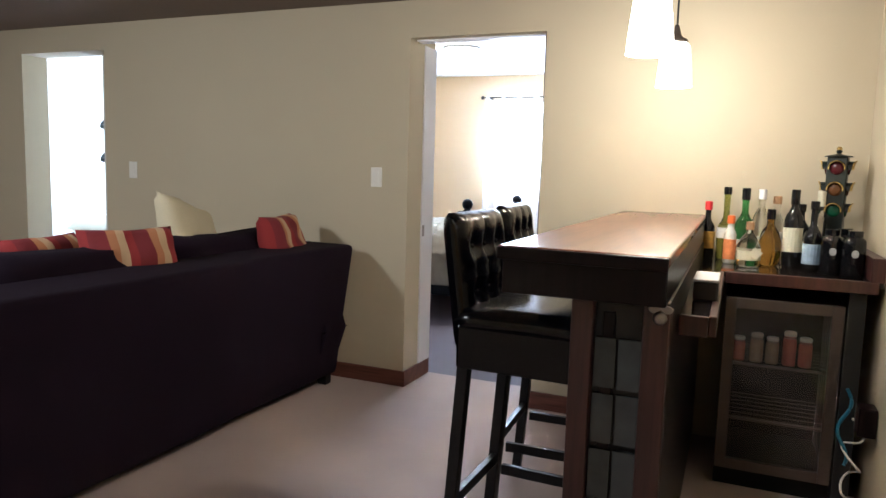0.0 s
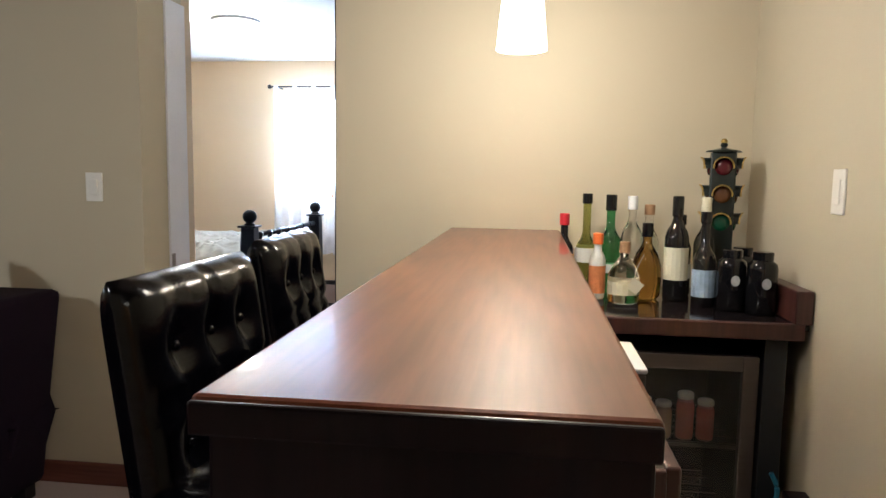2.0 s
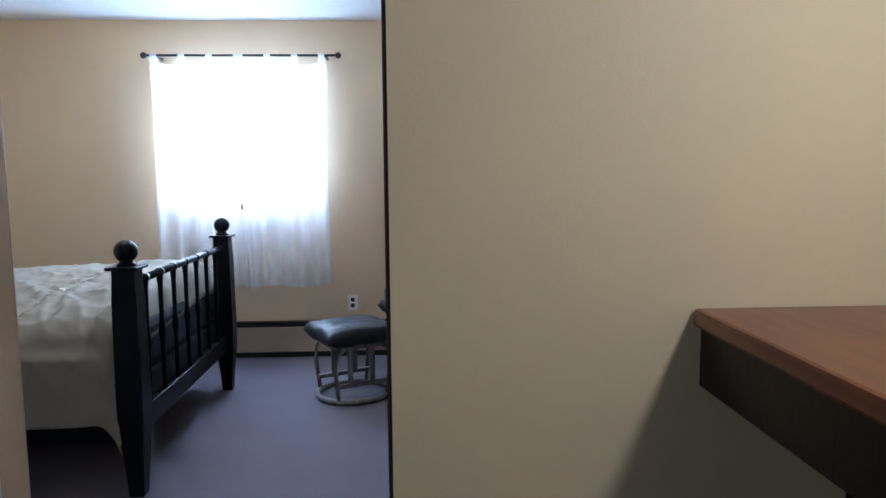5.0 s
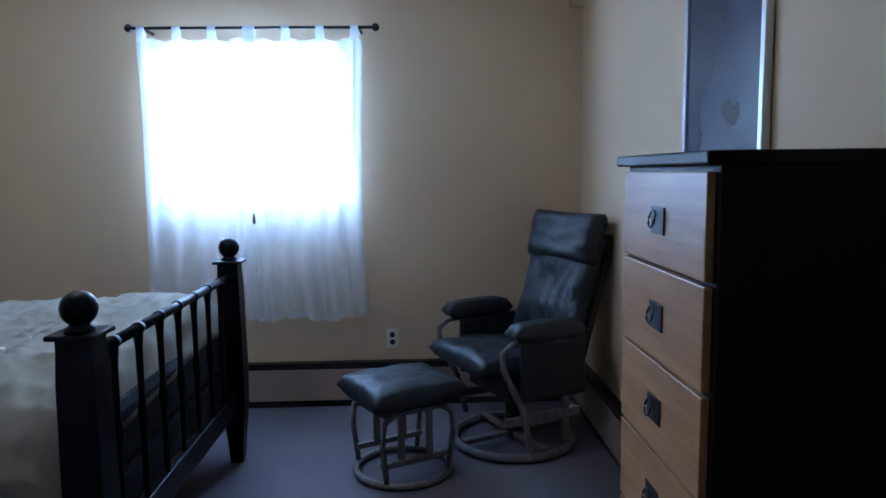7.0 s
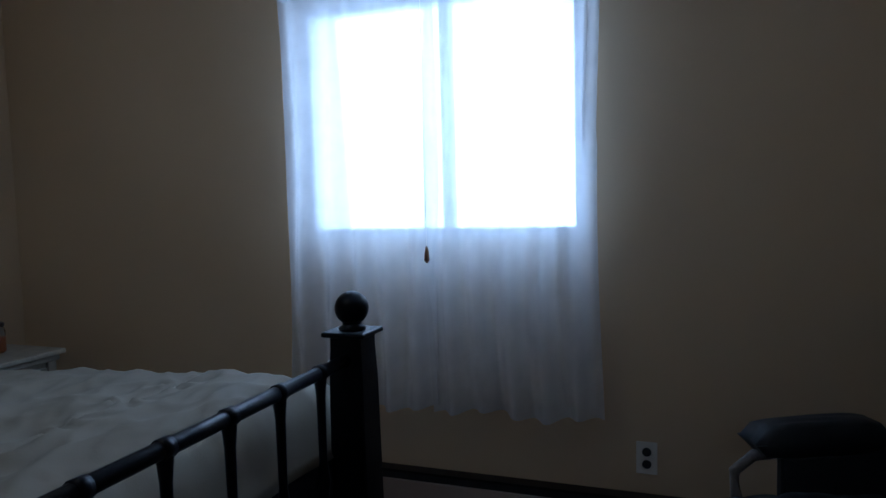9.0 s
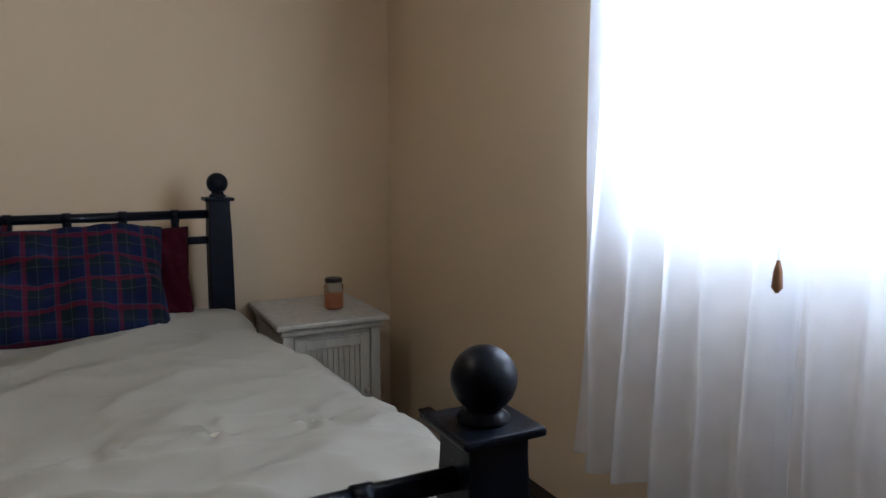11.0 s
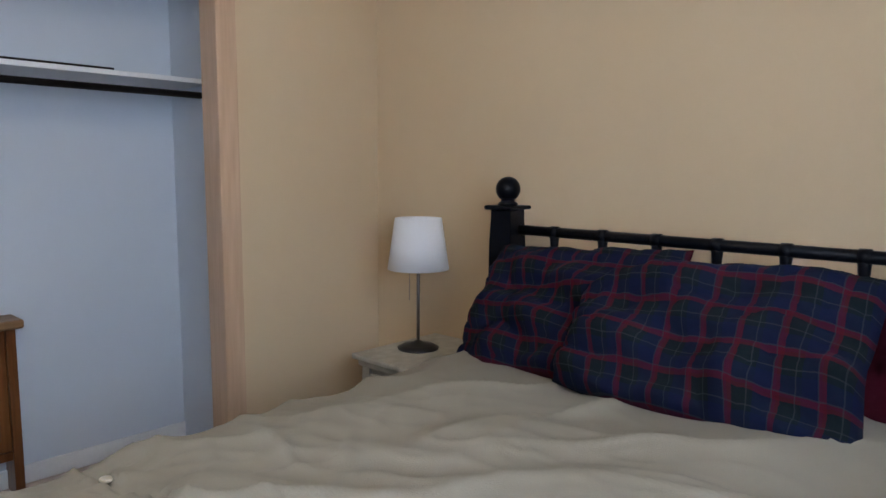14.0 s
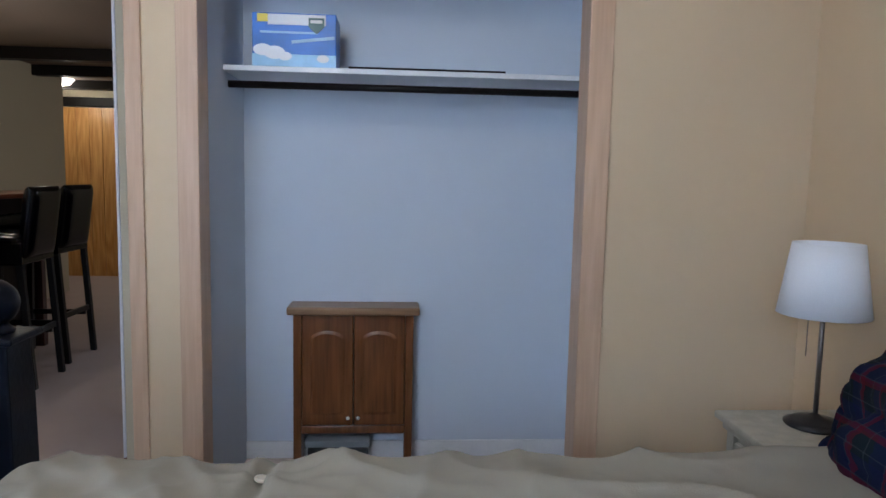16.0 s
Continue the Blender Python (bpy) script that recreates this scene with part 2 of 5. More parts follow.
M_DRSIDE = material("dark_brown_stain", (0.007, 0.0045, 0.004), 0.5, var=0.3, spec=0.2)
M_PINE = wood("varnished_pine", (0.42, 0.17, 0.035), (0.66, 0.36, 0.11), 2, 0.35)
M_OAK = wood("golden_oak", (0.15, 0.055, 0.02), (0.28, 0.12, 0.045), 2, 0.4)
M_DISTRESS = material("distressed_white_paint", (0.40, 0.37, 0.30), 0.7, var=0.3, scale=9, stretch=(3, 3, 0.6), fine=0.12)
M_HEAT = material("tan_heater_enamel", (0.36, 0.27, 0.22), 0.5, var=0.05)
M_PENDANT = glow("lit_frosted_glass", (1.0, 0.86, 0.62), 9.0)
M_SHADE = material("white_fabric_shade", (0.78, 0.78, 0.80), 0.85, var=0.03, bump=0.0004, bump_scale=300)
M_SHEER = sheer("white_sheer_voile")
M_GLASS = glass("clear_glass")
M_TILE = material("grey_green_stone", (0.05, 0.06, 0.065), 0.25, var=0.5, scale=14)
M_PIC = material("blue_mountain_print", (0.035, 0.05, 0.09), 0.25, var=0.5, scale=3.5, coat=0.15)
M_ALU = material("grey_aluminium", (0.55, 0.57, 0.62), 0.35, 1.0, var=0.05)


# ---- mesh helpers ----
def box(bm, x0, x1, y0, y1, z0, z1, m=None):
    c = Matrix.Translation(((x0 + x1) / 2, (y0 + y1) / 2, (z0 + z1) / 2)) @ Matrix.Diagonal((x1 - x0, y1 - y0, z1 - z0, 1))
    return bmesh.ops.create_cube(bm, size=1, matrix=(m @ c) if m else c)["verts"]


def lathe(bm, profile, m=None, seg=20):
    """profile: (radius, z) from bottom to top."""
    m = m or Matrix()
    rings = []
    for r, z in profile:
        rings.append([bm.verts.new(m @ Vector((max(r, 0.0004) * math.cos(2 * math.pi * i / seg), max(r, 0.0004) * math.sin(2 * math.pi * i / seg), z))) for i in range(seg)])
    for a, b in zip(rings, rings[1:]):
        for i in range(seg):
            bm.faces.new((a[i], a[(i + 1) % seg], b[(i + 1) % seg], b[i]))
    bm.faces.new(rings[0][::-1])
    bm.faces.new(rings[-1])


def tube(bm, points, r, seg=10, closed=False):
    """A round bar along points."""
    pts = [Vector(p) for p in points]
    rings = []
    count = len(pts)
    for i, p in enumerate(pts):
        a = pts[(i - 1) % count] if closed or i else p
        b = pts[(i + 1) % count] if closed or i < count - 1 else p
        d = (b - a).normalized()
        up = Vector((0, 0, 1)) if abs(d.z) < 0.95 else Vector((0, 1, 0))
        u = d.cross(up).normalized()
        v = d.cross(u).normalized()
        rings.append([bm.verts.new(p + (u * math.cos(2 * math.pi * k / seg) + v * math.sin(2 * math.pi * k / seg)) * r) for k in range(seg)])
    pairs = list(zip(rings, rings[1:])) + ([(rings[-1], rings[0])] if closed else [])
    for a, b in pairs:
        for k in range(seg):
            bm.faces.new((a[k], a[(k + 1) % seg], b[(k + 1) % seg], b[k]))
    if not closed:
        bm.faces.new(rings[0][::-1])
        bm.faces.new(rings[-1])


def cushion(bm, sx, sy, sz, m=None, n=14, wrinkle=0.0, seed=0.0, puff=0.5, crease=0.0, taper=0.0):
    """A soft closed block, thick in the middle and thin at the rim."""
    m = m or Matrix()
    grid = {}
    for side in (1, -1):
        for i in range(n + 1):
            for j in range(n + 1):
                u, v = 2 * i / n - 1, 2 * j / n - 1
                edge = i in (0, n) or j in (0, n)
                if edge and side < 0:
                    grid[side, i, j] = grid[1, i, j]
                    continue
                h = ((1 - u ** 4) * (1 - v ** 4)) ** puff
                pinch = 1 - 0.06 * (1 - abs(u)) * abs(v) ** 3
                pinch2 = 1 - 0.06 * (1 - abs(v)) * abs(u) ** 3
                w = wrinkle * noise.noise(Vector((u * 2.2 + seed, v * 2.2, side * 3.1 + seed))) * (0.3 + h)
                if crease:
                    c = noise.noise(Vector((u * 1.7 + v * 1.1 + seed * 3, v * 3.4 - u, side * 5.0 + seed)))
                    c2 = noise.noise(Vector((u * 4.2 - v * 1.5, v * 5.0 + u * 2 + seed, side * 2.0)))
                    w -= side * crease * ((1 - abs(c)) ** 9 + 0.6 * (1 - abs(c2)) ** 8) * min(1.0, h * 1.5)
                pinch2 *= 1 - taper * max(0.0, -v) ** 2
                grid[side, i, j] = bm.verts.new(m @ Vector((u * sx / 2 * pinch2 + taper * 0.3 * sx * max(0.0, -v) ** 2, v * sy / 2 * pinch, side * h * sz / 2 + w)))
    for side in (1, -1):
        for i in range(n):
            for j in range(n):
                f = [grid[side, i, j], grid[side, i + 1, j], grid[side, i + 1, j + 1], grid[side, i, j + 1]]
                bm.faces.new(f if side > 0 else f[::-1])


def smooth(bm, on=True):
    for f in bm.faces:
        f.smooth = on


def part(name, bm, mat, parent=None, label="", bevel=0.0, soft=False, kind="", category=""):
    if soft:
        smooth(bm)
    bmesh.ops.recalc_face_normals(bm, faces=bm.faces)
    me = bpy.data.meshes.new(name)
    bm.to_mesh(me)
    bm.free()
    me.materials.append(mat)
    ob = new(name, me)
    if parent is not None:
        ob.parent = parent
    if bevel:
        b = ob.modifiers.new("bevel", "BEVEL")
        b.width, b.segments, b.limit_method = bevel, 2, "ANGLE"
    return tagged(ob, label, category, "", kind)


def boxpart(name, dims, mat, parent=None, bevel=0.0, label="", kind="", m=None):
    bm = bmesh.new()
    box(bm, *dims, m=m)
    return part(name, bm, mat, parent, label, bevel, kind=kind)


def thing(name, label, category, m=None, group=""):
    ob = new(name)
    ob.empty_display_size = 0.1
    if m is not None:
        ob.matrix_world = m
    return tagged(ob, label, category, group)


# ---- structure ----
YW = 4.04      # wall between the bar room and the bedroom, bar side
YB = 8.13      # window wall of the bedroom
XR = 0.63      # right wall of the bar room
XBR = -0.18    # right wall of the bedroom
XBL = -4.27    # head wall of the bedroom


def wall(name, boxes, mat, label=""):
    for d in boxes:
        bm = bmesh.new()
        box(bm, *d)
        part(name, bm, mat, None, label, kind="structure")


wall("floor", [(-8, 3.2, -3, 4.39, -0.1, 0)], M_CARPET, "mauve beige cut pile carpet")
# one carpet runs through; the bedroom part is toned down for its dimmer light
wall("floor_bedroom", [(-8, 3.2, 4.39, 8.5, -0.1, 0)], M_CARPET_DIM, "same cut pile carpet, toned grey mauve for the dimmer bedroom")
wall("wall_north", [(-7.5, -4.957, YW, YW + 0.10, 0, 2.6), (-4.957, -4.11, YW, YW + 0.10, 2.088, 2.6), (-4.11, -1.70, YW, YW + 0.10, 0, 2.6),
                    (-1.70, -0.90, YW, YW + 0.10, 2.06, 2.6), (-0.90, XR + 0.12, YW, YW + 0.10, 0, 2.6)], M_WALL, "tan painted plaster wall with two doorways")
wall("wall_jamb", [(-1.92, -1.70, YW + 0.10, 4.39, 0, 2.6), (-0.90, XBR, YW + 0.10, 4.152, 0, 2.6), (-1.70, -0.90, YW + 0.10, 4.18, 2.06, 2.6),
                   (-5.2, -4.957, YW + 0.10, 4.25, 0, 2.6), (-4.957, -4.11, YW + 0.10, 4.25, 2.088, 2.6)], M_WALL, "tan painted deep doorway reveal")
wall("wall_east", [(XR, XR + 0.12, -0.3, YW, 0, 2.6)], M_WALL, "tan painted plaster wall beside the bar")
wall("wall_back", [(-7.5, 3.0, -1.5, -1.4, 0, 2.6), (3.0, 3.1, -1.4, -0.3, 0, 2.6), (XR + 0.12, 3.1, -0.3, -0.2, 0, 2.6), (-7.6, -7.5, -1.5, YW + 0.1, 0, 2.6)], M_WALL, "olive tan painted wall")
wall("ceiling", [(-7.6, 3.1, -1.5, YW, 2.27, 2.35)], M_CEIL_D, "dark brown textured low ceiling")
wall("ceiling_bedroom", [(XBL - 0.1, XBR + 0.1, YW + 0.1, YB + 0.15, 2.42, 2.52)], M_CEIL, "white bedroom ceiling")
wall("ceiling_guest_room", [(-7.6, XBL - 0.12, YW + 0.1, YB + 0.15, 2.42, 2.52)], M_CEIL, "white ceiling")
WX0, WX1, WZ0, WZ1 = -2.65, -1.50, 1.16, 2.10
wall("wall_window", [(XBL - 0.1, WX0, YB, YB + 0.14, 0, 2.42), (WX1, XBR + 0.1, YB, YB + 0.14, 0, 2.42), (WX0, WX1, YB, YB + 0.14, 0, WZ0), (WX0, WX1, YB, YB + 0.14, WZ1, 2.42)], M_BWALL, "cream painted wall with a window")
wall("wall_bedroom_east", [(XBR, XBR + 0.1, 4.152, YB, 0, 2.42)], M_BWALL, "cream painted wall behind the chest of drawers")
wall("wall_bedroom_west", [(XBL - 0.1, XBL, 4.30, YB, 0, 2.42), (XBL - 0.1, -3.70, 4.28, 4.30, 0, 2.42), (-4.11, -4.09, YW + 0.1, 4.28, 0, 2.42)], M_BWALL, "cream painted wall behind the headboard")
wall("wall_closet_front", [(-2.15, -1.92, 4.80, 4.90, 0, 2.42), (-3.54, -2.15, 4.80, 4.90, 2.16, 2.42), (XBL, -3.54, 4.80, 4.90, 0, 2.42), (-2.02, -1.92, 4.39, 4.80, 0, 2.42)], M_BWALL, "cream painted wall round the closet")
wall("wall_closet_inside", [(-3.70, -2.02, YW + 0.10, YW + 0.14, 0, 2.42), (-2.15, -2.02, YW + 0.14, 4.80, 0, 2.42), (-3.70, -3.63, YW + 0.14, 4.80, 0, 2.42)], M_CLOSET, "white painted closet interior")
# the opening in the guest room's far wall is assumed, for the added lamp
wall("wall_guest_room", [(-7.5, -5.9, YB, YB + 0.1, 0, 2.42), (-4.7, XBL - 0.1, YB, YB + 0.1, 0, 2.42), (-5.9, -4.7, YB, YB + 0.1, 0, 1.1), (-5.9, -4.7, YB, YB + 0.1, 2.1, 2.42), (-7.6, -7.5, YW + 0.1, YB, 0, 2.42), (XBL - 0.13, XBL - 0.1, 4.28, YB, 0, 2.42)], M_SHEET, "pale painted guest room wall")

# baseboards and trim
bm = bmesh.new()
box(bm, -4.10, -1.70, YW - 0.014, YW, 0, 0.095)
box(bm, -0.90, -0.46, YW - 0.014, YW, 0, 0.095)
box(bm, -1.70, -1.686, YW - 0.014, 4.39, 0, 0.095)
box(bm, -0.914, -0.90, YW - 0.014, 4.18, 0, 0.095)
box(bm, -7.5, -4.957, YW - 0.014, YW, 0, 0.095)
part("baseboard", bm, M_TRIMB, None, "reddish brown stained baseboard", 0.003, kind="structure")
bm = bmesh.new()
box(bm, -3.63, -2.15, YW + 0.14, YW + 0.152, 0, 0.08)
part("baseboard", bm, M_WHITE, None, "white closet baseboard", 0.003, kind="structure")
bm = bmesh.new()
box(bm, -3.54, -3.455, 4.79, 4.915, 0, 2.16)
box(bm, -2.156, -2.085, 4.785, 4.915, 0, 2.16)
box(bm, -3.455, -2.156, 4.788, 4.913, 2.09, 2.157)
part("trim", bm, M_TRIMO, None, "light oak closet casing", 0.004, kind="structure")
bm = bmesh.new()
box(bm, -1.975, -1.922, 4.902, 4.914, 0, 2.1)
part("trim", bm, M_TRIMO, None, "light oak corner trim", 0.003, kind="structure")
bm = bmesh.new()
box(bm, -1.70, -1.688, 4.235, 4.398, 0.095, 2.048)
box(bm, -1.688, -0.915, 4.10, 4.18, 2.048, 2.06)
part("trim", bm, material("white_jamb_paint", (0.70, 0.69, 0.72), 0.45, var=0.05), None, "white painted door jamb", 0.003, kind="structure")
bm = bmesh.new()
box(bm, -0.9045, -0.9005, 4.065, 4.152, 0.0, 2.059)
box(bm, -0.9065, -0.9005, 4.045, 4.065, 0.0, 2.059)
part("trim", bm, wood("plum_brown_stain", (0.014, 0.007, 0.009), (0.032, 0.018, 0.022), 2, 0.55, spec=0.25), None, "plum brown stained door lining", 0.002, kind="structure")


def bedroom_door():
    """The open leaf, swung into the bedroom on the lining."""
    turn = pose(-0.872, 4.20, 0, 0, 0, 58.5)
    leaf = tagged(new("door_2"), "dark stained flush door standing open with a round dark bronze knob", "door", kind="structure")
    leaf.matrix_world = turn
    boxpart("slab", (0.0, 0.76, -0.036, 0.0, 0.012, 2.03), M_DRSIDE, leaf, 0.003)
    for side, y in ((1, 0.0), (-1, -0.036)):
        bm = bmesh.new()
        lathe(bm, [(0.028, 0), (0.028, 0.004), (0.011, 0.009), (0.010, 0.024), (0.019, 0.032), (0.022, 0.042), (0.017, 0.052), (0.005, 0.055)], pose(0.69, y, 0.945, -90 * side), 16)
        part("knob", bm, M_BRONZE_DARK, leaf, "dark bronze door knob", soft=True)
    for z in (0.25, 1.05, 1.80):
        boxpart("hinge", (-0.004, 0.0, -0.034, -0.002, z - 0.045, z + 0.045), M_STEEL, leaf)


bedroom_door()
boxpart("cable_duct", (-0.262, XBR - 0.002, YB - 0.06, YB - 0.002, 2.285, 2.418), M_BWALL, None, 0.004, kind="structure", label="small cream boxed duct in the ceiling corner")
boxpart("strike_plate", (-1.6875, -1.684, 4.237, 4.262, 0.90, 0.97), M_STEEL, None, kind="structure", label="small steel strike plate")
bm = bmesh.new()
box(bm, WX0, WX1, YB + 0.02, YB + 0.10, WZ0, WZ0 + 0.045)
box(bm, WX0, WX1, YB + 0.02, YB + 0.10, WZ1 - 0.045, WZ1)
box(bm, WX0, WX0 + 0.045, YB + 0.02, YB + 0.10, WZ0 + 0.045, WZ1 - 0.045)
box(bm, WX1 - 0.045, WX1, YB + 0.02, YB + 0.10, WZ0 + 0.045, WZ1 - 0.045)
box(bm, -2.05, -2.01, YB + 0.02, YB + 0.08, WZ0 + 0.045, WZ1 - 0.045)
win = tagged(new("window_1"), "white sliding window behind sheer curtains", "window", kind="structure")
part("window_frame", bm, M_WHITE, win, bevel=0.004)
for x0, x1 in ((WX0 + 0.045, -2.05), (-2.01, WX1 - 0.045)):
    p = boxpart("pane", (x0, x1, YB + 0.05, YB + 0.055, WZ0 + 0.045, WZ1 - 0.045), M_GLASS, win)
    p.visible_shadow = False
# daylight seen through the window: overcast sky
bm = bmesh.new()
box(bm, -9, 5, 12.0, 12.05, -1, 7)
part("backdrop", bm, glow("overcast_sky", (0.80, 0.90, 1.0), 14.0), None, "bright overcast sky outside", kind="structure").visible_shadow = False


# ---- bar ----
bar = thing("bar", "raised bar with a glossy cherry wood top on dark red panels", "bar counter")
BX0, BX1, BY0, BZ = -0.45, -0.04, 1.97, 1.13
bm = bmesh.new()
box(bm, BX0, BX1, BY0 + 0.010, YW - 0.003, BZ - 0.028, BZ)
part("bar_top", bm, M_BAR, bar, "glossy cherry wood plank top", 0.006)
# end of the top set in near black: its unlit side is painted in
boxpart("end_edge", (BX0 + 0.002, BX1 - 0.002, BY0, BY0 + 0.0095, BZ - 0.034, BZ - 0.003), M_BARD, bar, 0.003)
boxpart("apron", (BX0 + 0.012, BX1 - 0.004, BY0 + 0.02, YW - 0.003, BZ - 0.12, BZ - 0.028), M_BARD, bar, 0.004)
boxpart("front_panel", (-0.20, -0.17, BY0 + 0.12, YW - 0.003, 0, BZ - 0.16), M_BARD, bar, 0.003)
boxpart("post", (-0.275, -0.22, BY0 + 0.09, BY0 + 0.15, 0, BZ - 0.12), M_BARE, bar, 0.004)
boxpart("post", (-0.10, -0.04, BY0 + 0.09, BY0 + 0.15, 0, BZ - 0.12), M_BARE, bar, 0.004)
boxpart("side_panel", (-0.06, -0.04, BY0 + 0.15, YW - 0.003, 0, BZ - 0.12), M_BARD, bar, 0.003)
boxpart("end_back", (-0.22, -0.10, BY0 + 0.13, BY0 + 0.14, 0, BZ - 0.12), M_DARKIN, bar)
for r in range(6):
    for c in range(2):
        w = 0.055 + 0.003 * ((r * 3 + c) % 3)
        boxpart("tile", (-0.218 + c * 0.06, -0.218 + c * 0.06 + w, BY0 + 0.112 + 0.002 * ((r + c) % 3), BY0 + 0.13, 0.05 + r * 0.145, 0.18 + r * 0.145), M_TILE, bar, 0.002)
op = thing("bottle_opener", "cast metal wall bottle opener screwed to the end of the bar", "bottle opener", pose(-0.060, BY0 + 0.082, 0.995) @ Matrix.Diagonal((0.8, 0.8, 0.8, 1)))
bm = bmesh.new()
outline = []
for k in range(48):
    a = 2 * math.pi * k / 48
    lobe = 0.017 + 0.017 * max(0.0, math.cos(2 * a)) ** 2
    if math.cos(a + math.pi / 2) > 0.6:
        lobe *= 0.85
    outline.append((lobe * math.cos(a), lobe * math.sin(a) * 1.1))
front = [bm.verts.new((x, -0.006, z)) for x, z in outline]
rear = [bm.verts.new((x * 1.08, 0.004, z * 1.08)) for x, z in outline]
bm.faces.new(front)
bm.faces.new(rear[::-1])
for k in range(48):
    bm.faces.new((front[k], rear[k], rear[(k + 1) % 48], front[(k + 1) % 48]))
part("plate", bm, M_STEEL, op, bevel=0.001)
bm = bmesh.new()
lathe(bm, [(0.019, 0), (0.021, 0.006), (0.016, 0.016), (0.008, 0.019)], pose(0, -0.006, -0.024, 90), 18)
part("cup", bm, M_STEEL, op, soft=True)
for z in (0.026, -0.003):
    bm = bmesh.new()
    lathe(bm, [(0.004, 0), (0.0035, 0.002), (0.001, 0.003)], pose(0, -0.006, z, 90), 10)
    part("screw", bm, M_STEEL, op, soft=True)

# lower back counter
ctr = thing("back_bar_counter", "dark glossy counter with a reddish wood edge against the wall", "counter")
CZ, CY = 0.93, 3.40
boxpart("worktop", (-0.037, XR - 0.003, CY + 0.02, YW - 0.003, CZ - 0.02, CZ), M_COUNTER, ctr)
boxpart("front_edge", (0.065, XR - 0.02, CY, CY + 0.02, CZ - 0.045, CZ + 0.003), M_BARE, ctr, 0.004)
boxpart("side_splash", (XR - 0.05, XR - 0.003, CY - 0.003, YW - 0.003, CZ + 0.001, CZ + 0.095), M_BARE, ctr, 0.004)
boxpart("run", (-0.037, 0.04, 2.36, CY + 0.02, CZ - 0.05, CZ), M_COUNTER, ctr)
boxpart("run_edge", (0.04, 0.062, 2.36, CY, CZ - 0.055, CZ + 0.003), M_BARE, ctr, 0.004)
boxpart("run_end", (-0.037, 0.04, 2.345, 2.36, CZ - 0.055, CZ + 0.003), M_BARE, ctr, 0.004)
boxpart("side_panel", (0.52, 0.58, CY + 0.04, YW - 0.003, 0, CZ - 0.02), M_DARKIN, ctr)


M_BRONZE = material("dull_brown_steel", (0.13, 0.105, 0.095), 0.45, 0.8, var=0.15, stretch=(1, 1, 20))
M_FRIDGE_IN = material("unlit_black_liner", (0.003, 0.0035, 0.0045), 0.6, var=0.1, spec=0.2)


def fridge(m):
    f = thing("beverage_fridge", "black beverage fridge with a steel framed glass door under the counter", "fridge", m)
    w, d, h = 0.44, 0.50, 0.82
    for name, dims in (("side", (0, 0.02, 0.03, d, 0, h)), ("side", (w - 0.02, w, 0.03, d, 0, h)), ("back", (0.02, w - 0.02, d - 0.02, d, 0, h)), ("bottom", (0.02, w - 0.02, 0.03, d - 0.02, 0, 0.1)), ("top", (0.02, w - 0.02, 0.03, d - 0.02, h - 0.02, h))):
        boxpart(name, dims, M_FRIDGE_IN, f)
    bm = bmesh.new()
    box(bm, 0, 0.045, 0, 0.028, 0.08, h)
    box(bm, w - 0.045, w, 0, 0.028, 0.08, h)
    box(bm, 0.045, w - 0.045, 0, 0.028, h - 0.045, h)
    box(bm, 0.045, w - 0.045, 0, 0.028, 0.08, 0.125)
    part("door_frame", bm, M_BRONZE, f, "brushed steel door frame", 0.003)
    boxpart("door_glass", (0.045, w - 0.045, 0.01, 0.016, 0.125, h - 0.045), M_GLASS, f)
    for z in (0.29, 0.53):
        bm = bmesh.new()
        for k in range(7):
            tube(bm, [(0.03, 0.08 + k * 0.06, z), (w - 0.03, 0.08 + k * 0.06, z)], 0.002, 6)
        box(bm, 0.025, w - 0.025, 0.045, 0.053, z - 0.004, z + 0.006)
        part("wire_shelf", bm, M_BRONZE, f)
    return f


fridge(pose(0.075, CY + 0.06, 0))


def bottle(m, profile, color_glass, label_color, band, cap, caplen=0.03, liquid=None, name="liquor_bottle", text="", seg=18):
    b = thing(name, text, "bottle", m, "bottles on the back bar")
    bm = bmesh.new()
    lathe(bm, profile, seg=seg)
    part("body", bm, color_glass, b, soft=True)
    top = profile[-1]
    bm = bmesh.new()
    lathe(bm, [(top[0] + 0.002, top[1] - caplen), (top[0] + 0.003, top[1] - caplen + 0.003), (top[0] + 0.003, top[1] + 0.004), (top[0], top[1] + 0.006)], seg=seg)
    part("cap", bm, cap, b, soft=False)
    if label_color:
        r = max(p[0] for p in profile) + 0.0012
        bm = bmesh.new()
        lathe(bm, [(r, band[0]), (r, band[1])], seg=seg)
        part("paper_label", bm, label_color, b)
    return b


def wine_profile(h=0.30, r=0.037, neck=0.014, sh=0.6):
    return [(r - 0.004, 0), (r, 0.006), (r, h * sh), (r * 0.86, h * (sh + 0.06)), (r * 0.55, h * (sh + 0.12)), (neck, h * (sh + 0.18)), (neck, h - 0.02), (neck + 0.001, h)]


G_DARK = material("near_black_glass", (0.006, 0.006, 0.007), 0.06, coat=0.15, spec=0.35)
G_GREEN = glass("green_glass", (0.10, 0.42, 0.16))
G_OLIVE = glass("olive_glass", (0.42, 0.45, 0.12))
G_AMBER = glass("amber_liquor", (0.85, 0.48, 0.10))
C_RED = material("red_cap", (0.55, 0.02, 0.03), 0.4)
C_ORANGE = material("orange_cap", (0.75, 0.16, 0.03), 0.4)
C_WHITE = material("white_cap", (0.75, 0.75, 0.75), 0.4)
C_CORK = material("cork", (0.35, 0.2, 0.1), 0.8)
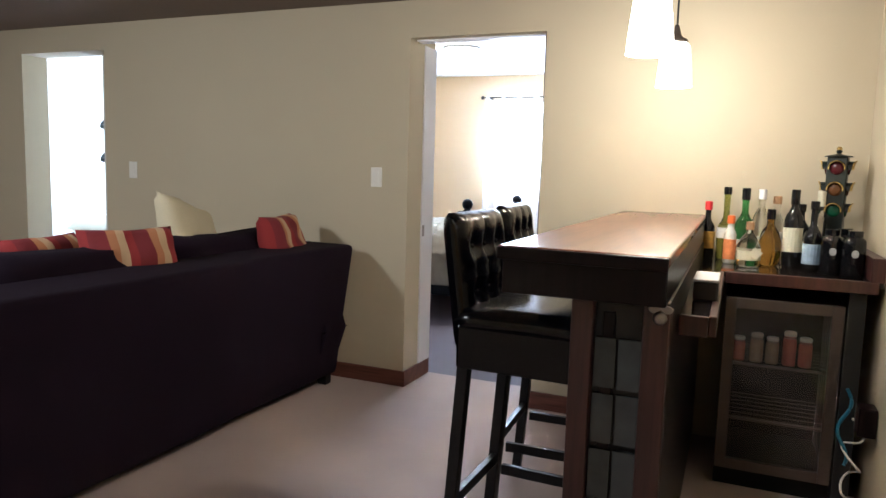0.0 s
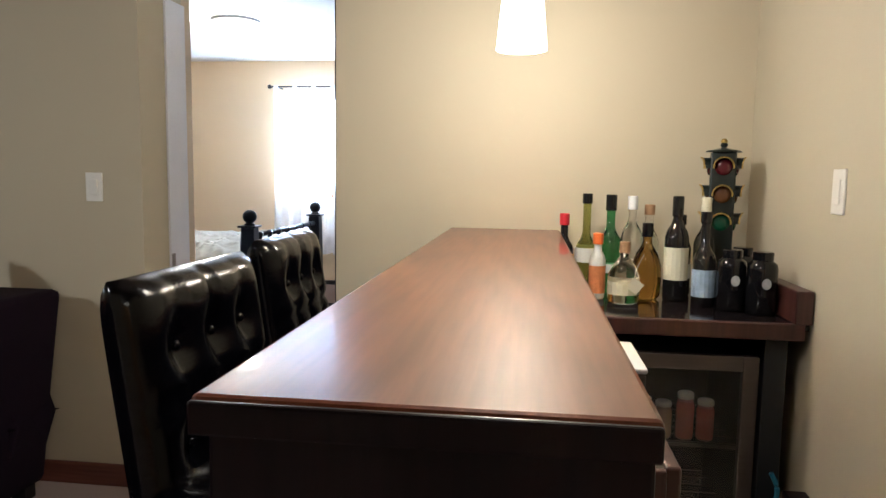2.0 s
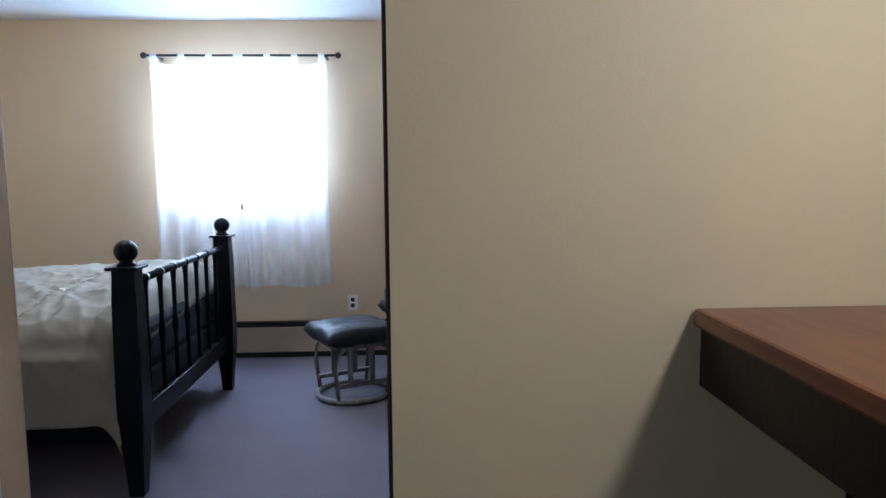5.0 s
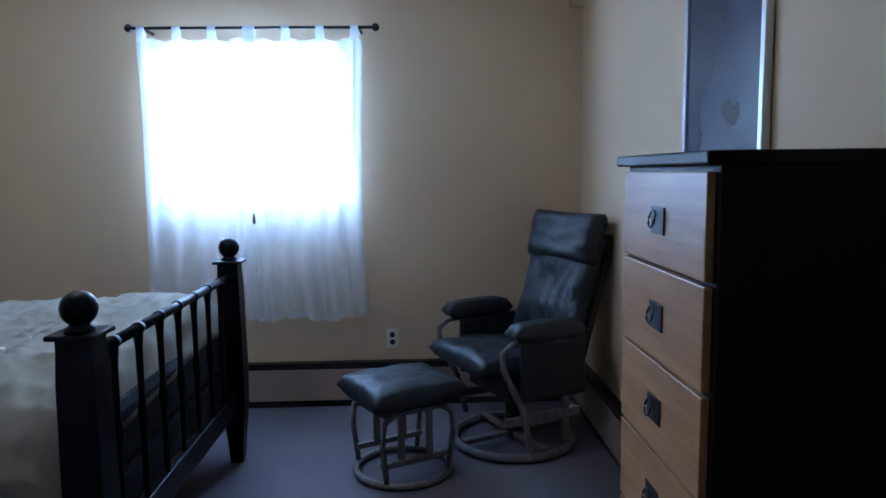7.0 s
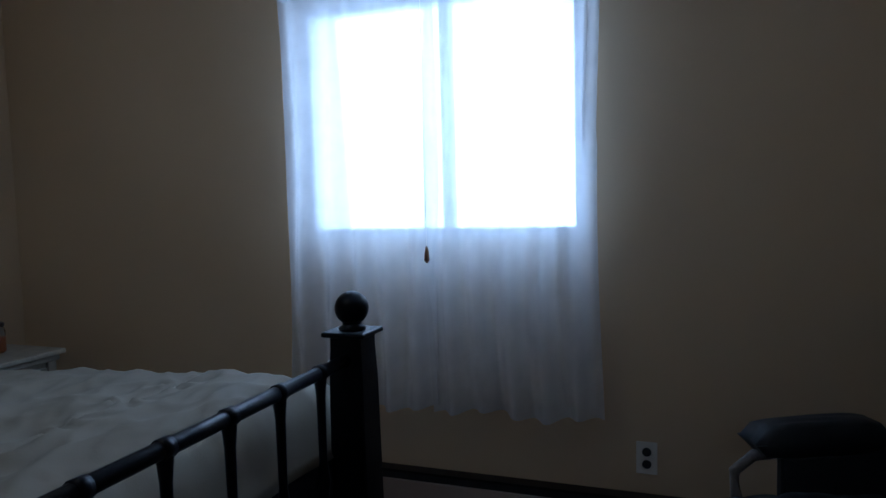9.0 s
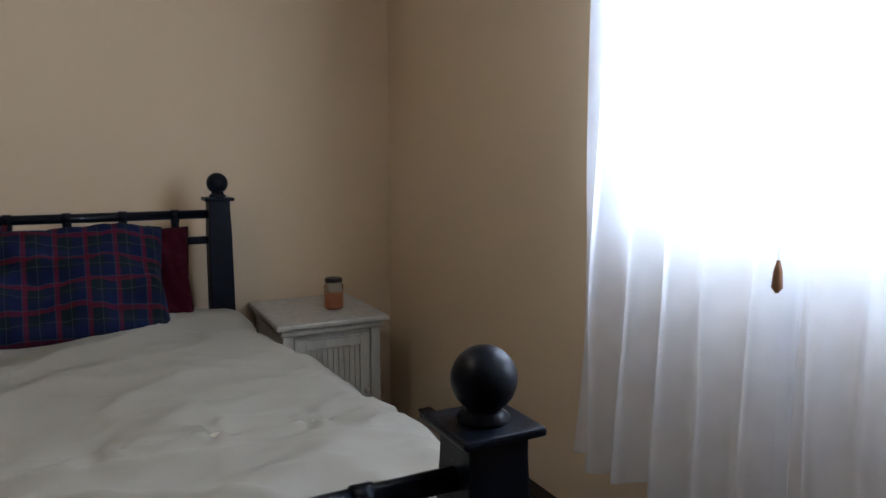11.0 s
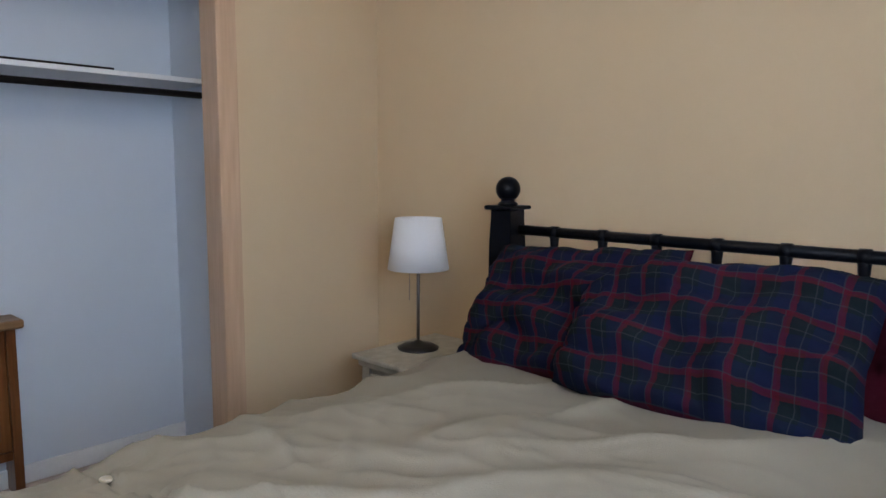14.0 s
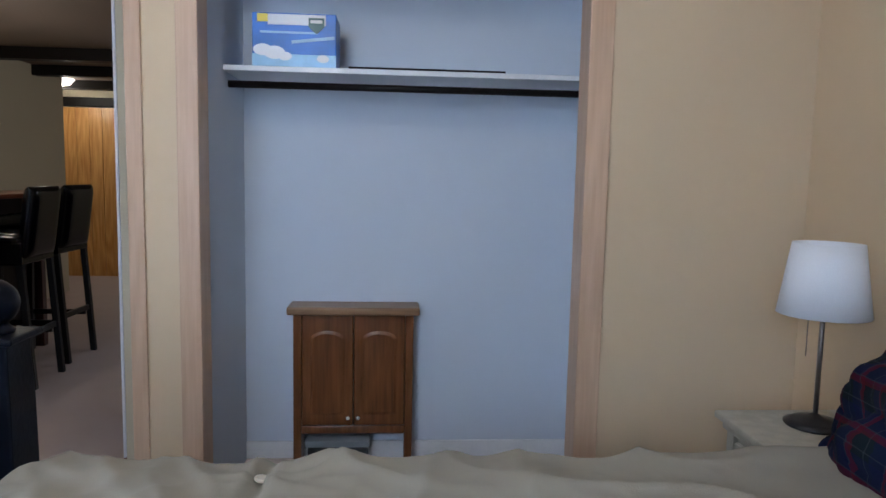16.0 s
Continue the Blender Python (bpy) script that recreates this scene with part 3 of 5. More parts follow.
L_CREAM = material("cream_paper", (0.68, 0.64, 0.48), 0.7, var=0.08, scale=30)
L_BLUE = material("pale_blue_paper", (0.32, 0.42, 0.55), 0.7, var=0.5, scale=40)
L_ORANGE = material("orange_paper", (0.62, 0.22, 0.08), 0.7, var=0.5, scale=35)
L_YELLOW = material("yellow_red_paper", (0.55, 0.30, 0.05), 0.7, var=0.6, scale=40)
L_WHITE = material("white_paper", (0.66, 0.66, 0.62), 0.7, var=0.2, scale=30)


L_DIM = material("worn_grey_paper", (0.42, 0.42, 0.42), 0.6, var=0.5, scale=45)
# bottles on the back bar
CZB = CZ + 0.001
bottle(pose(-0.031, 3.868, CZB), wine_profile(0.265, 0.034, 0.013, 0.55), G_DARK, L_YELLOW, (0.05, 0.13), C_RED, 0.035, text="brown liqueur bottle with red cap and yellow label on counter")
bottle(pose(0.048, 3.90, CZB), wine_profile(0.335, 0.038, 0.014, 0.42), G_OLIVE, L_WHITE, (0.10, 0.15), G_DARK, 0.03, text="olive green wine bottle with small white label on counter", name="wine_bottle")
bottle(pose(0.128, 3.876, CZB), wine_profile(0.333, 0.042, 0.015, 0.5), G_GREEN, L_WHITE, (0.07, 0.10), G_DARK, 0.05, text="green whisky bottle with a dark foil neck on the counter")
bottle(pose(0.196, 3.848, CZB), wine_profile(0.33, 0.036, 0.013, 0.6), M_GLASS, L_WHITE, (0.06, 0.12), C_WHITE, 0.04, text="clear vodka bottle with a white cap on the counter")
bottle(pose(0.262, 3.90, CZB), wine_profile(0.30, 0.034, 0.014, 0.6), M_GLASS, L_WHITE, (0.10, 0.14), C_CORK, 0.03, text="clear bottle with a wooden stopper on the counter")
bottle(pose(0.235, 3.76, CZB), [(0.035, 0), (0.046, 0.01), (0.05, 0.06), (0.048, 0.11), (0.035, 0.15), (0.016, 0.18), (0.014, 0.23), (0.015, 0.245)], G_AMBER, None, None, G_DARK, 0.04, text="round amber tequila decanter with black stopper on counter")
bottle(pose(0.324, 3.739, CZB), wine_profile(0.335, 0.038, 0.014, 0.62), G_DARK, L_CREAM, (0.07, 0.175), G_DARK, 0.06, text="black wine bottle with a tall cream label on the counter", name="wine_bottle")
bottle(pose(0.362, 3.86, CZB), wine_profile(0.27, 0.036, 0.013, 0.6), G_DARK, L_WHITE, (0.06, 0.11), G_DARK, 0.03, text="dark bottle standing behind the wine on the counter")
bottle(pose(0.395, 3.66, CZB), wine_profile(0.29, 0.035, 0.013, 0.5), G_DARK, L_BLUE, (0.03, 0.115), G_DARK, 0.03, text="dark beer bottle with a pale blue label on the counter", name="beer_bottle")
bottle(pose(0.432, 3.82, CZB), wine_profile(0.33, 0.036, 0.013, 0.55), M_GLASS, L_CREAM, (0.05, 0.13), L_CREAM, 0.06, text="clear bottle with a cream foil neck on the counter")
bottle(pose(0.072, 3.72, CZB), wine_profile(0.21, 0.026, 0.013, 0.62), L_WHITE, L_ORANGE, (0.02, 0.11), C_ORANGE, 0.03, text="small white bottle with orange cap and label on counter")
bottle(pose(0.150, 3.66, CZB), [(0.045, 0), (0.05, 0.008), (0.05, 0.09), (0.035, 0.12), (0.014, 0.15), (0.014, 0.19)], M_GLASS, L_CREAM, (0.03, 0.07), C_CORK, 0.03, text="squat clear spirit bottle with a cream paper label on the counter")
for i, (x, y) in enumerate([(0.462, 3.60), (0.535, 3.55), (0.515, 3.68)]):
    jug = bottle(pose(x, y, CZB), [(0.038, 0), (0.043, 0.006), (0.043, 0.135), (0.040, 0.150), (0.028, 0.160), (0.024, 0.165), (0.026, 0.180)], G_DARK, None, None, G_DARK, 0.02, text="squat black growler jug with a round white mark on the counter", name="growler")
    bm = bmesh.new()
    lathe(bm, [(0.016, 0), (0.016, 0.0015)], pose(0, -0.0425, 0.095, 90) @ Matrix.Diagonal((0.8, 1, 1, 1)), 16)
    part("round_mark", bm, L_DIM, jug)


def signal_lamp(m):
    s = thing("traffic_signal_lamp", "miniature dark green traffic signal with gold rims on counter", "ornament", m)
    green = material("dark_green_enamel", (0.003, 0.007, 0.006), 0.3, var=0.3)
    gold = material("worn_gold", (0.55, 0.38, 0.12), 0.35, 0.9)
    lens = [material("red_lens", (0.06, 0.006, 0.010), 0.15), material("amber_lens", (0.09, 0.038, 0.014), 0.15), material("green_lens", (0.008, 0.06, 0.03), 0.1)]
    boxpart("base", (-0.055, 0.055, -0.055, 0.055, 0, 0.03), green, s, 0.004)
    boxpart("body", (-0.040, 0.040, -0.040, 0.040, 0.03, 0.487), green, s, 0.005)
    bm = bmesh.new()
    lathe(bm, [(0.058, 0.487), (0.054, 0.492), (0.02, 0.499), (0.008, 0.502), (0.008, 0.503), (0.013, 0.51), (0.008, 0.52)], seg=16)
    part("cap", bm, green, s)
    bm = bmesh.new()
    lathe(bm, [(0.008, 0.515), (0.012, 0.523), (0.006, 0.532)], seg=10)
    part("finial", bm, gold, s, soft=True)
    for k in range(4):
        for j in range(3):
            z = 0.438 - j * 0.092
            turn = Matrix.Rotation(k * math.pi / 2, 4, "Z")
            bm = bmesh.new()
            lathe(bm, [(0.028, 0), (0.028, 0.005), (0.016, 0.009)], turn @ pose(0, -0.041, z, 90), 16)
            part("lens", bm, lens[j], s, soft=True)
            bm = bmesh.new()
            pts = [turn @ Vector((0.031 * math.cos(radians(a)), -0.070 + 0.012 * abs(math.cos(radians(a))), z + 0.031 * math.sin(radians(a)))) for a in range(-10, 191, 20)]
            back = [turn @ Vector((0.031 * math.cos(radians(a)), -0.040, z + 0.031 * math.sin(radians(a)))) for a in range(-10, 191, 20)]
            va, vb = [bm.verts.new(p) for p in pts], [bm.verts.new(p) for p in back]
            for q in range(len(va) - 1):
                bm.faces.new((va[q], va[q + 1], vb[q + 1], vb[q]))
            part("visor", bm, green, s)
            bm = bmesh.new()
            tube(bm, pts, 0.0028, 6)
            part("rim", bm, gold, s, "gold visor rim")
    return s


signal_lamp(pose(0.487, 3.86, CZB, 0, 0, -12))


kit = thing("bar_caddy", "small black box with a white lid on the back bar", "box", pose(0.018, 2.72, CZB))
boxpart("body", (-0.036, 0.036, -0.10, 0.10, 0.0, 0.058), M_BLACK, kit, 0.006)
boxpart("lid", (-0.038, 0.038, -0.102, 0.102, 0.0585, 0.068), M_WHITE, kit, 0.003, "white lid")
tag = thing("price_tag", "small cream paper tag hanging on the squat spirit bottle", "tag", pose(0.178, 3.608, CZB + 0.062, 0, 38, -8))
boxpart("paper", (-0.02, 0.02, -0.001, 0.001, -0.02, 0.02), L_CREAM, tag)
bm = bmesh.new()
tube(bm, [(-0.018, 0, 0.018), (-0.030, 0.020, 0.045), (-0.040, 0.035, 0.09)], 0.0008, 6)
part("string", bm, L_CREAM, tag)


def jar(m, text, col, lid, name="jar", h=0.12, r=0.035, fill=0.5):
    j = thing(name, text, "jar", m)
    bm = bmesh.new()
    lathe(bm, [(r * 0.9, 0), (r, 0.006), (r, h * 0.75), (r * 0.85, h * 0.86), (r * 0.85, h * 0.9)], seg=18)
    part("glass", bm, M_GLASS, j, soft=True)
    bm = bmesh.new()
    lathe(bm, [(r * 0.86, 0.004), (r * 0.92, 0.01), (r * 0.92, h * fill)], seg=18)
    part("contents", bm, col, j, soft=True)
    bm = bmesh.new()
    lathe(bm, [(r * 0.9, h * 0.9), (r * 0.93, h * 0.92), (r * 0.93, h), (r * 0.8, h * 1.03)], seg=18)
    part("lid", bm, lid, j)
    return j


F_PINK = material("pink_sauce", (0.60, 0.16, 0.13), 0.4)
F_TAN = material("tan_sauce", (0.45, 0.30, 0.18), 0.4)
for i, (x, c, h) in enumerate([(0.14, F_PINK, 0.10), (0.21, F_TAN, 0.12), (0.27, F_TAN, 0.11), (0.335, F_PINK, 0.14), (0.395, F_PINK, 0.12)]):
    jar(pose(x, CY + 0.15, 0.538), "small jar of pinkish sauce on a shelf in the fridge", c, M_PLATE, h=h, r=0.026, fill=0.8)


# ---- stools ----
def stool(m):
    s = thing("bar_stool", "tall black leather bar stool with tufted back at the bar", "bar stool", m, "stools at the bar")
    w = 0.21
    bm = bmesh.new()
    for x in (-0.20, 0.17):
        for y in (-w + 0.025, w - 0.025):
            b = box(bm, x - 0.018, x + 0.018, y - 0.018, y + 0.018, 0, 0.74)
            for v in b:
                if v.co.z < 0.1:
                    v.co.x += (-0.05 if x < 0 else 0.015)
            part("leg", bm, M_BLACKWOOD, s, bevel=0.003)
            bm = bmesh.new()
    for y in (-w + 0.025, w - 0.025):
        boxpart("stretcher", (-0.20, 0.165, y - 0.01, y + 0.01, 0.26, 0.295), M_BLACKWOOD, s, 0.002)
    boxpart("foot_rail", (0.165, 0.188, -w + 0.04, w - 0.04, 0.17, 0.21), M_BLACKWOOD, s, 0.002)
    boxpart("back_rail", (-0.235, -0.213, -w + 0.04, w - 0.04, 0.30, 0.335), M_BLACKWOOD, s, 0.002)
    boxpart("apron", (-0.22, 0.20, -w, w, 0.735, 0.865), M_LEATHER, s, 0.008)
    bm = bmesh.new()
    cushion(bm, 0.45, 0.44, 0.09, pose(-0.005, 0, 0.875), 16, puff=0.2)
    part("seat", bm, M_LEATHER, s, soft=True)
    # tufted back, leaning away from the bar
    bm = bmesh.new()
    n, mrows = 24, 24
    tufts = [(y, z) for z in (0.18, 0.32) for y in (-0.10, 0.0, 0.10)]
    lean = pose(-0.205, 0, 0.765, 0, -8, 0)
    grid = {}
    for side in (1, -1):
        for i in range(n + 1):
            for j in range(mrows + 1):
                u, v = 2 * i / n - 1, j / mrows
                y, z = u * 0.185, v * 0.425
                e = ((1 - abs(u) ** 8) * (1 - abs(2 * v - 1) ** 10)) ** 0.5
                t = 0.040 * e + 0.004
                if side > 0:
                    dip = sum(math.exp(-((y - a) ** 2 + (z - b) ** 2) / 0.0012) for a, b in tufts)
                    seam = max(math.exp(-((z - 0.25) ** 2) / 0.00006), math.exp(-((z - 0.11) ** 2) / 0.00006), *(math.exp(-((y - a) ** 2) / 0.00006) for a in (-0.10, 0.0, 0.10)))
                    t = t - 0.024 * min(dip, 1) - 0.010 * seam * e
                grid[side, i, j] = bm.verts.new(lean @ Vector((side * t, y, z)))
    for side in (1, -1):
        for i in range(n):
            for j in range(mrows):
                f = [grid[side, i, j], grid[side, i + 1, j], grid[side, i + 1, j + 1], grid[side, i, j + 1]]
                bm.faces.new(f if side > 0 else f[::-1])
    bmesh.ops.remove_doubles(bm, verts=bm.verts, dist=0.0005)
    rim = [e for e in bm.edges if e.is_boundary]
    bmesh.ops.bridge_loops(bm, edges=rim)
    back = part("backrest", bm, M_LEATHER, s, "black leather tufted backrest", soft=True)
    for a, b in tufts:
        bm = bmesh.new()
        lathe(bm, [(0.008, 0), (0.007, 0.004), (0.003, 0.006)], lean @ pose(0.024, a, b, 0, 90), 10)
        part("button", bm, M_LEATHER, back, soft=True)
    return s


stool_a = stool(pose(-0.41, 2.40, 0, 0, 0, -2))
copy_thing(stool_a, pose(-0.458, 2.98, 0, 0, 0, 2))


# ---- pendants ----
def pendant(m, drop):
    p = thing("pendant_lamp", "lit bell shaped frosted glass pendant hanging over the bar", "pendant lamp", m, "pendants over the bar")
    bm = bmesh.new()
    prof = [(0.072, 0.0), (0.070, 0.02), (0.064, 0.09), (0.056, 0.16), (0.045, 0.178)]
    lathe(bm, prof, seg=28)
    bmesh.ops.delete(bm, geom=[f for f in bm.faces if len(f.verts) > 4], context="FACES")
    part("shade", bm, M_PENDANT, p, "glowing frosted glass shade", soft=True)
    p.children[0].visible_shadow = False
    bm = bmesh.new()
    lathe(bm, [(0.048, 0.176), (0.045, 0.19), (0.02, 0.205), (0.012, 0.235), (0.008, 0.25)], seg=18)
    part("cap", bm, M_STEEL, p, soft=True)
    bm = bmesh.new()
    tube(bm, [(0, 0, 0.245), (0, 0, drop)], 0.004, 8)
    part("cord", bm, M_BLACK, p)
    bm = bmesh.new()
    lathe(bm, [(0.055, drop - 0.02), (0.06, drop - 0.015), (0.06, drop)], seg=20)
    part("canopy", bm, M_STEEL, p)
    return p


pendant(pose(-0.19, 2.60, 1.68), 0.59)
pendant(pose(-0.19, 3.45, 1.685), 0.585)


# ---- switches, outlets ----
def plate(m, text, name="light_switch", outlet=False):
    s = thing(name, text, "electrical outlet" if outlet else "light switch", m)
    boxpart("cover", (-0.036, 0.036, -0.006, 0, -0.058, 0.058), M_PLATE, s, 0.002)
    if outlet:
        for z in (-0.022, 0.022):
            bm = bmesh.new()
            lathe(bm, [(0.016, 0), (0.016, 0.002), (0.013, 0.003)], pose(0, -0.006, z, 90), 14)
            part("socket", bm, M_BLACK if outlet == 2 else M_PLATE, s)
    else:
        boxpart("rocker", (-0.016, 0.016, -0.010, -0.006, -0.032, 0.032), M_PLATE, s, 0.0015)
    return s


plate(pose(-1.905, YW, 1.258), "ivory light switch plate on tan wall beside the doorway")
plate(pose(-3.85, YW, 1.25), "ivory light switch plate on tan wall beside the doorway")
plate(pose(XR, 2.53, 1.292, 0, 0, -90), "ivory light switch plate low on the tan wall facing the bar")
plate(pose(XR, 3.30, 1.30, 0, 0, -90), "ivory light switch plate on the tan wall beside the bar")
plate(pose(-1.302, YB, 0.39), "ivory wall outlet with dark sockets under the window", "wall_outlet", 2)

# wooden outlet block and cables by the fridge
blk = thing("outlet_block", "reddish wooden outlet block on the wall by the fridge", "outlet box")
boxpart("block", (XR - 0.065, XR - 0.003, 3.28, 3.37, 0.36, 0.47), M_BARD, blk, 0.004)
cab = thing("cable", "tangled white cable hanging down beside the fridge", "cable")
bm = bmesh.new()
pts = [(XR - 0.07 + 0.03 * math.sin(t * 1.7), 3.33 + 0.05 * math.cos(t * 2.3), 0.40 - 0.04 * t) for t in [k * 0.25 for k in range(34)]]
tube(bm, pts, 0.0045, 6)
part("cord", bm, M_PLATE, cab)
cab = thing("cable", "blue hose looped beside the fridge", "cable")
bm = bmesh.new()
tube(bm, [(0.53 + 0.02 * math.sin(t), 3.36, 0.52 - 0.035 * t) for t in [k * 0.3 for k in range(30)]], 0.007, 6)
part("hose", bm, material("blue_rubber", (0.03, 0.18, 0.30), 0.4), cab)


# ---- sofa ----
def sofa():
    s = thing("sofa", "dark plum microfibre sofa standing with its back to the bar", "sofa")
    y0, y1 = 0.9, 3.93
    bm = bmesh.new()
    b = box(bm, -2.32, -2.00, y0, y1, 0.06, 0.86)
    for v in b:
        if v.co.x > -2.1:
            v.co.x += -0.10 if v.co.z < 0.3 else 0.02
    bmesh.ops.subdivide_edges(bm, edges=bm.edges, cuts=6, use_grid_fill=True)
    for v in bm.verts:
        v.co.x += 0.012 * noise.noise(v.co * 1.7)
        v.co.z += 0.010 * noise.noise(v.co * 1.3) if v.co.z > 0.8 else 0
    part("back", bm, M_SOFA, s, bevel=0.03, soft=True)
    boxpart("base", (-2.95, -2.32, y0, y1, 0.06, 0.32), M_SOFA, s, 0.02)
    for i in range(3):
        c = y0 + 0.25 + (i + 0.5) * (y1 - y0 - 0.5) / 3
        bm = bmesh.new()
        cushion(bm, 0.66, (y1 - y0 - 0.5) / 3, 0.19, pose(-2.63, c, 0.40), 12, 0.01, i, 0.3)
        part("seat_cushion", bm, M_SOFA, s, soft=True)
        bm = bmesh.new()
        cushion(bm, 0.58, (y1 - y0 - 0.5) / 3, 0.24, pose(-2.36, c, 0.68, 0, 74, 0), 12, 0.03, i + 5, 0.35)
        part("back_cushion", bm, M_SOFA, s, soft=True)
    for y in (y0, y1 - 0.24):
        bm = bmesh.new()
        cushion(bm, 0.95, 0.26, 0.60, pose(-2.50, y + 0.12, 0.36), 12, 0.01, y, 0.2)
        part("arm", bm, M_SOFA, s, soft=True)
    for x in (-2.15, -2.9):
        for y in (y0 + 0.06, y1 - 0.06):
            boxpart("foot", (x - 0.03, x + 0.03, y - 0.03, y + 0.03, 0, 0.06), M_BLACKWOOD, s, 0.003)
    return s


sofa()
P_CREAM = material("cream_cotton", (0.62, 0.55, 0.38), 0.9, var=0.08)
P_STRIPE = stripes("red_gold_stripes", [(0.16, 0.015, 0.02), (0.16, 0.015, 0.02), (0.42, 0.18, 0.08), (0.5, 0.34, 0.2), (0.24, 0.02, 0.02)], 1, 5.5)


def pillow(m, mat, text, sx=0.45, sy=0.45, sz=0.16, seed=0.0, wr=0.02, name="throw_pillow", crease=0.0, taper=0.0):
    p = thing(name, text, "pillow", m)
    bm = bmesh.new()
    cushion(bm, sx, sy, sz, None, 44 if crease else 18, wr, seed, 0.45, crease, taper)
    part("cover", bm, mat, p, soft=True)
    return p


pillow(pose(-2.26, 3.62, 0.84, 0, 72, 12), P_STRIPE, "red throw pillow with gold stripes leaning on the sofa back", 0.40, 0.42)
pillow(pose(-2.55, 3.22, 0.87, 0, 70, 25) @ pose(0, 0, 0, 0, 0, -14), P_CREAM, "plump cream throw pillow leaning on the sofa", 0.50, 0.62)
pillow(pose(-2.34, 2.62, 0.82, 0, 66, -20), P_STRIPE, "red throw pillow with gold stripes leaning on the sofa back", 0.42, 0.42, seed=3)
pillow(pose(-2.60, 2.45, 0.80, 0, 60, 10), P_STRIPE, "red throw pillow with gold stripes behind the sofa back", 0.40, 0.42, seed=4)

# ---- bed ----
def bed_post(parent, x, y, ztop, name="post", s=1.0):
    bm = bmesh.new()
    zc = ztop - 0.135
    secs = [(0.030, 0.0), (0.036, 0.10), (0.052, 0.28), (0.054, 0.45), (0.050, zc - 0.12), (0.046, zc - 0.03), (0.046, zc)]
    rings = [[bm.verts.new((x + a * h, y + b * h, z)) for a, b in ((-1, -1), (1, -1), (1, 1), (-1, 1))] for h, z in [(q * s, z) for q, z in secs]]
    for r, q in zip(rings, rings[1:]):
        for k in range(4):
            bm.faces.new((r[k], r[(k + 1) % 4], q[(k + 1) % 4], q[k]))
    bm.faces.new(rings[0][::-1])
    bm.faces.new(rings[-1])
    p = part(name, bm, M_BEDMETAL, parent, bevel=0.004)
    boxpart("cap_plate", (x - 0.064 * s, x + 0.064 * s, y - 0.064 * s, y + 0.064 * s, zc, zc + 0.014), M_BEDMETAL, p, 0.005)
    bm = bmesh.new()
    lathe(bm, [(0.036 * s, zc + 0.014), (0.038 * s, zc + 0.020), (0.027 * s, zc + 0.028), (0.025 * s, zc + 0.036)] + [(0.047 * s * math.sin(radians(a)), zc + 0.036 + 0.037 * s - 0.047 * s * math.cos(radians(a))) for a in (38, 50, 62, 76, 90, 104, 118, 132, 146, 160, 172)], Matrix.Translation((x, y, 0)), 24)
    part("ball_finial", bm, M_BEDMETAL, p, soft=True)


def spindle(parent, x, y, z0, z1):
    bm = bmesh.new()
    h = z1 - z0
    lathe(bm, [(0.009, z0), (0.011, z0 + h * 0.1), (0.010, z0 + h * 0.4), (0.017, z0 + h * 0.5), (0.010, z0 + h * 0.6), (0.012, z0 + h * 0.9), (0.016, z1 - 0.012), (0.016, z1)], Matrix.Translation((x, y, 0)), 10)
    part("spindle", bm, M_BEDMETAL, parent, soft=True)


def bed():
    b = thing("bed", "full bed frame painted blue black with ball topped posts and spindles", "bed")
    xf, xh, y0, y1 = -2.022, -4.015, 5.885, 7.328
    for y in (y0, y1):
        bed_post(b, xf, y, 1.092)
    bed_post(b, xh, 5.868, 1.318, s=0.93)
    bed_post(b, xh, 7.306, 1.300, s=0.86)
    for x, zt, zb, n in ((xf, 0.895, 0.30, 8), (xh, 1.115, 0.45, 8)):
        bm = bmesh.new()
        tube(bm, [(x, y0 + 0.04, zt), (x, y1 - 0.04, zt)], 0.017, 12)
        part("top_rail", bm, M_BEDMETAL, b, soft=True)
        boxpart("lower_rail", (x - 0.014, x + 0.014, y0 + 0.04, y1 - 0.04, zb - 0.05, zb + 0.05), M_BEDMETAL, b, 0.004)
        if x == xh:
            boxpart("middle_rail", (x - 0.012, x + 0.012, y0 + 0.04, y1 - 0.04, 1.00, 1.03), M_BEDMETAL, b, 0.004)
        for k in range(n - 1):
            y = y0 + (k + 1) * (y1 - y0) / n
            spindle(b, x, y, zb + 0.05, zt - 0.008)
            bm = bmesh.new()
            tube(bm, [(x, y - 0.014, zt), (x, y + 0.014, zt)], 0.0205, 12)
            part("collar", bm, M_BEDMETAL, b, soft=True)
    for y in (y0 + 0.02, y1 - 0.02):
        boxpart("side_rail", (xh + 0.05, xf - 0.05, y - 0.015, y + 0.015, 0.22, 0.36), M_BEDMETAL, b, 0.004)
    boxpart("centre_leg", (-3.1, -3.06, 6.5, 6.54, 0, 0.28), M_BEDMETAL, b, 0.003)
    boxpart("slat_base", (xh + 0.03, xf - 0.03, y0 + 0.05, y1 - 0.05, 0.28, 0.31), M_OAK, b)
    return b


bed()
mt = thing("mattress", "navy covered mattress and box spring on the bed frame", "mattress")
M_NAVY = material("navy_ticking", (0.008, 0.010, 0.022), 0.9)
boxpart("box_spring", (-3.97, -2.07, 5.95, 7.31, 0.312, 0.45), M_NAVY, mt, 0.02)
boxpart("mattress_body", (-3.97, -2.07, 5.95, 7.31, 0.452, 0.68), M_NAVY, mt, 0.04)


BUTTON_X, BUTTON_Y, BUTTON_STEP = -2.565, 7.25, 0.20


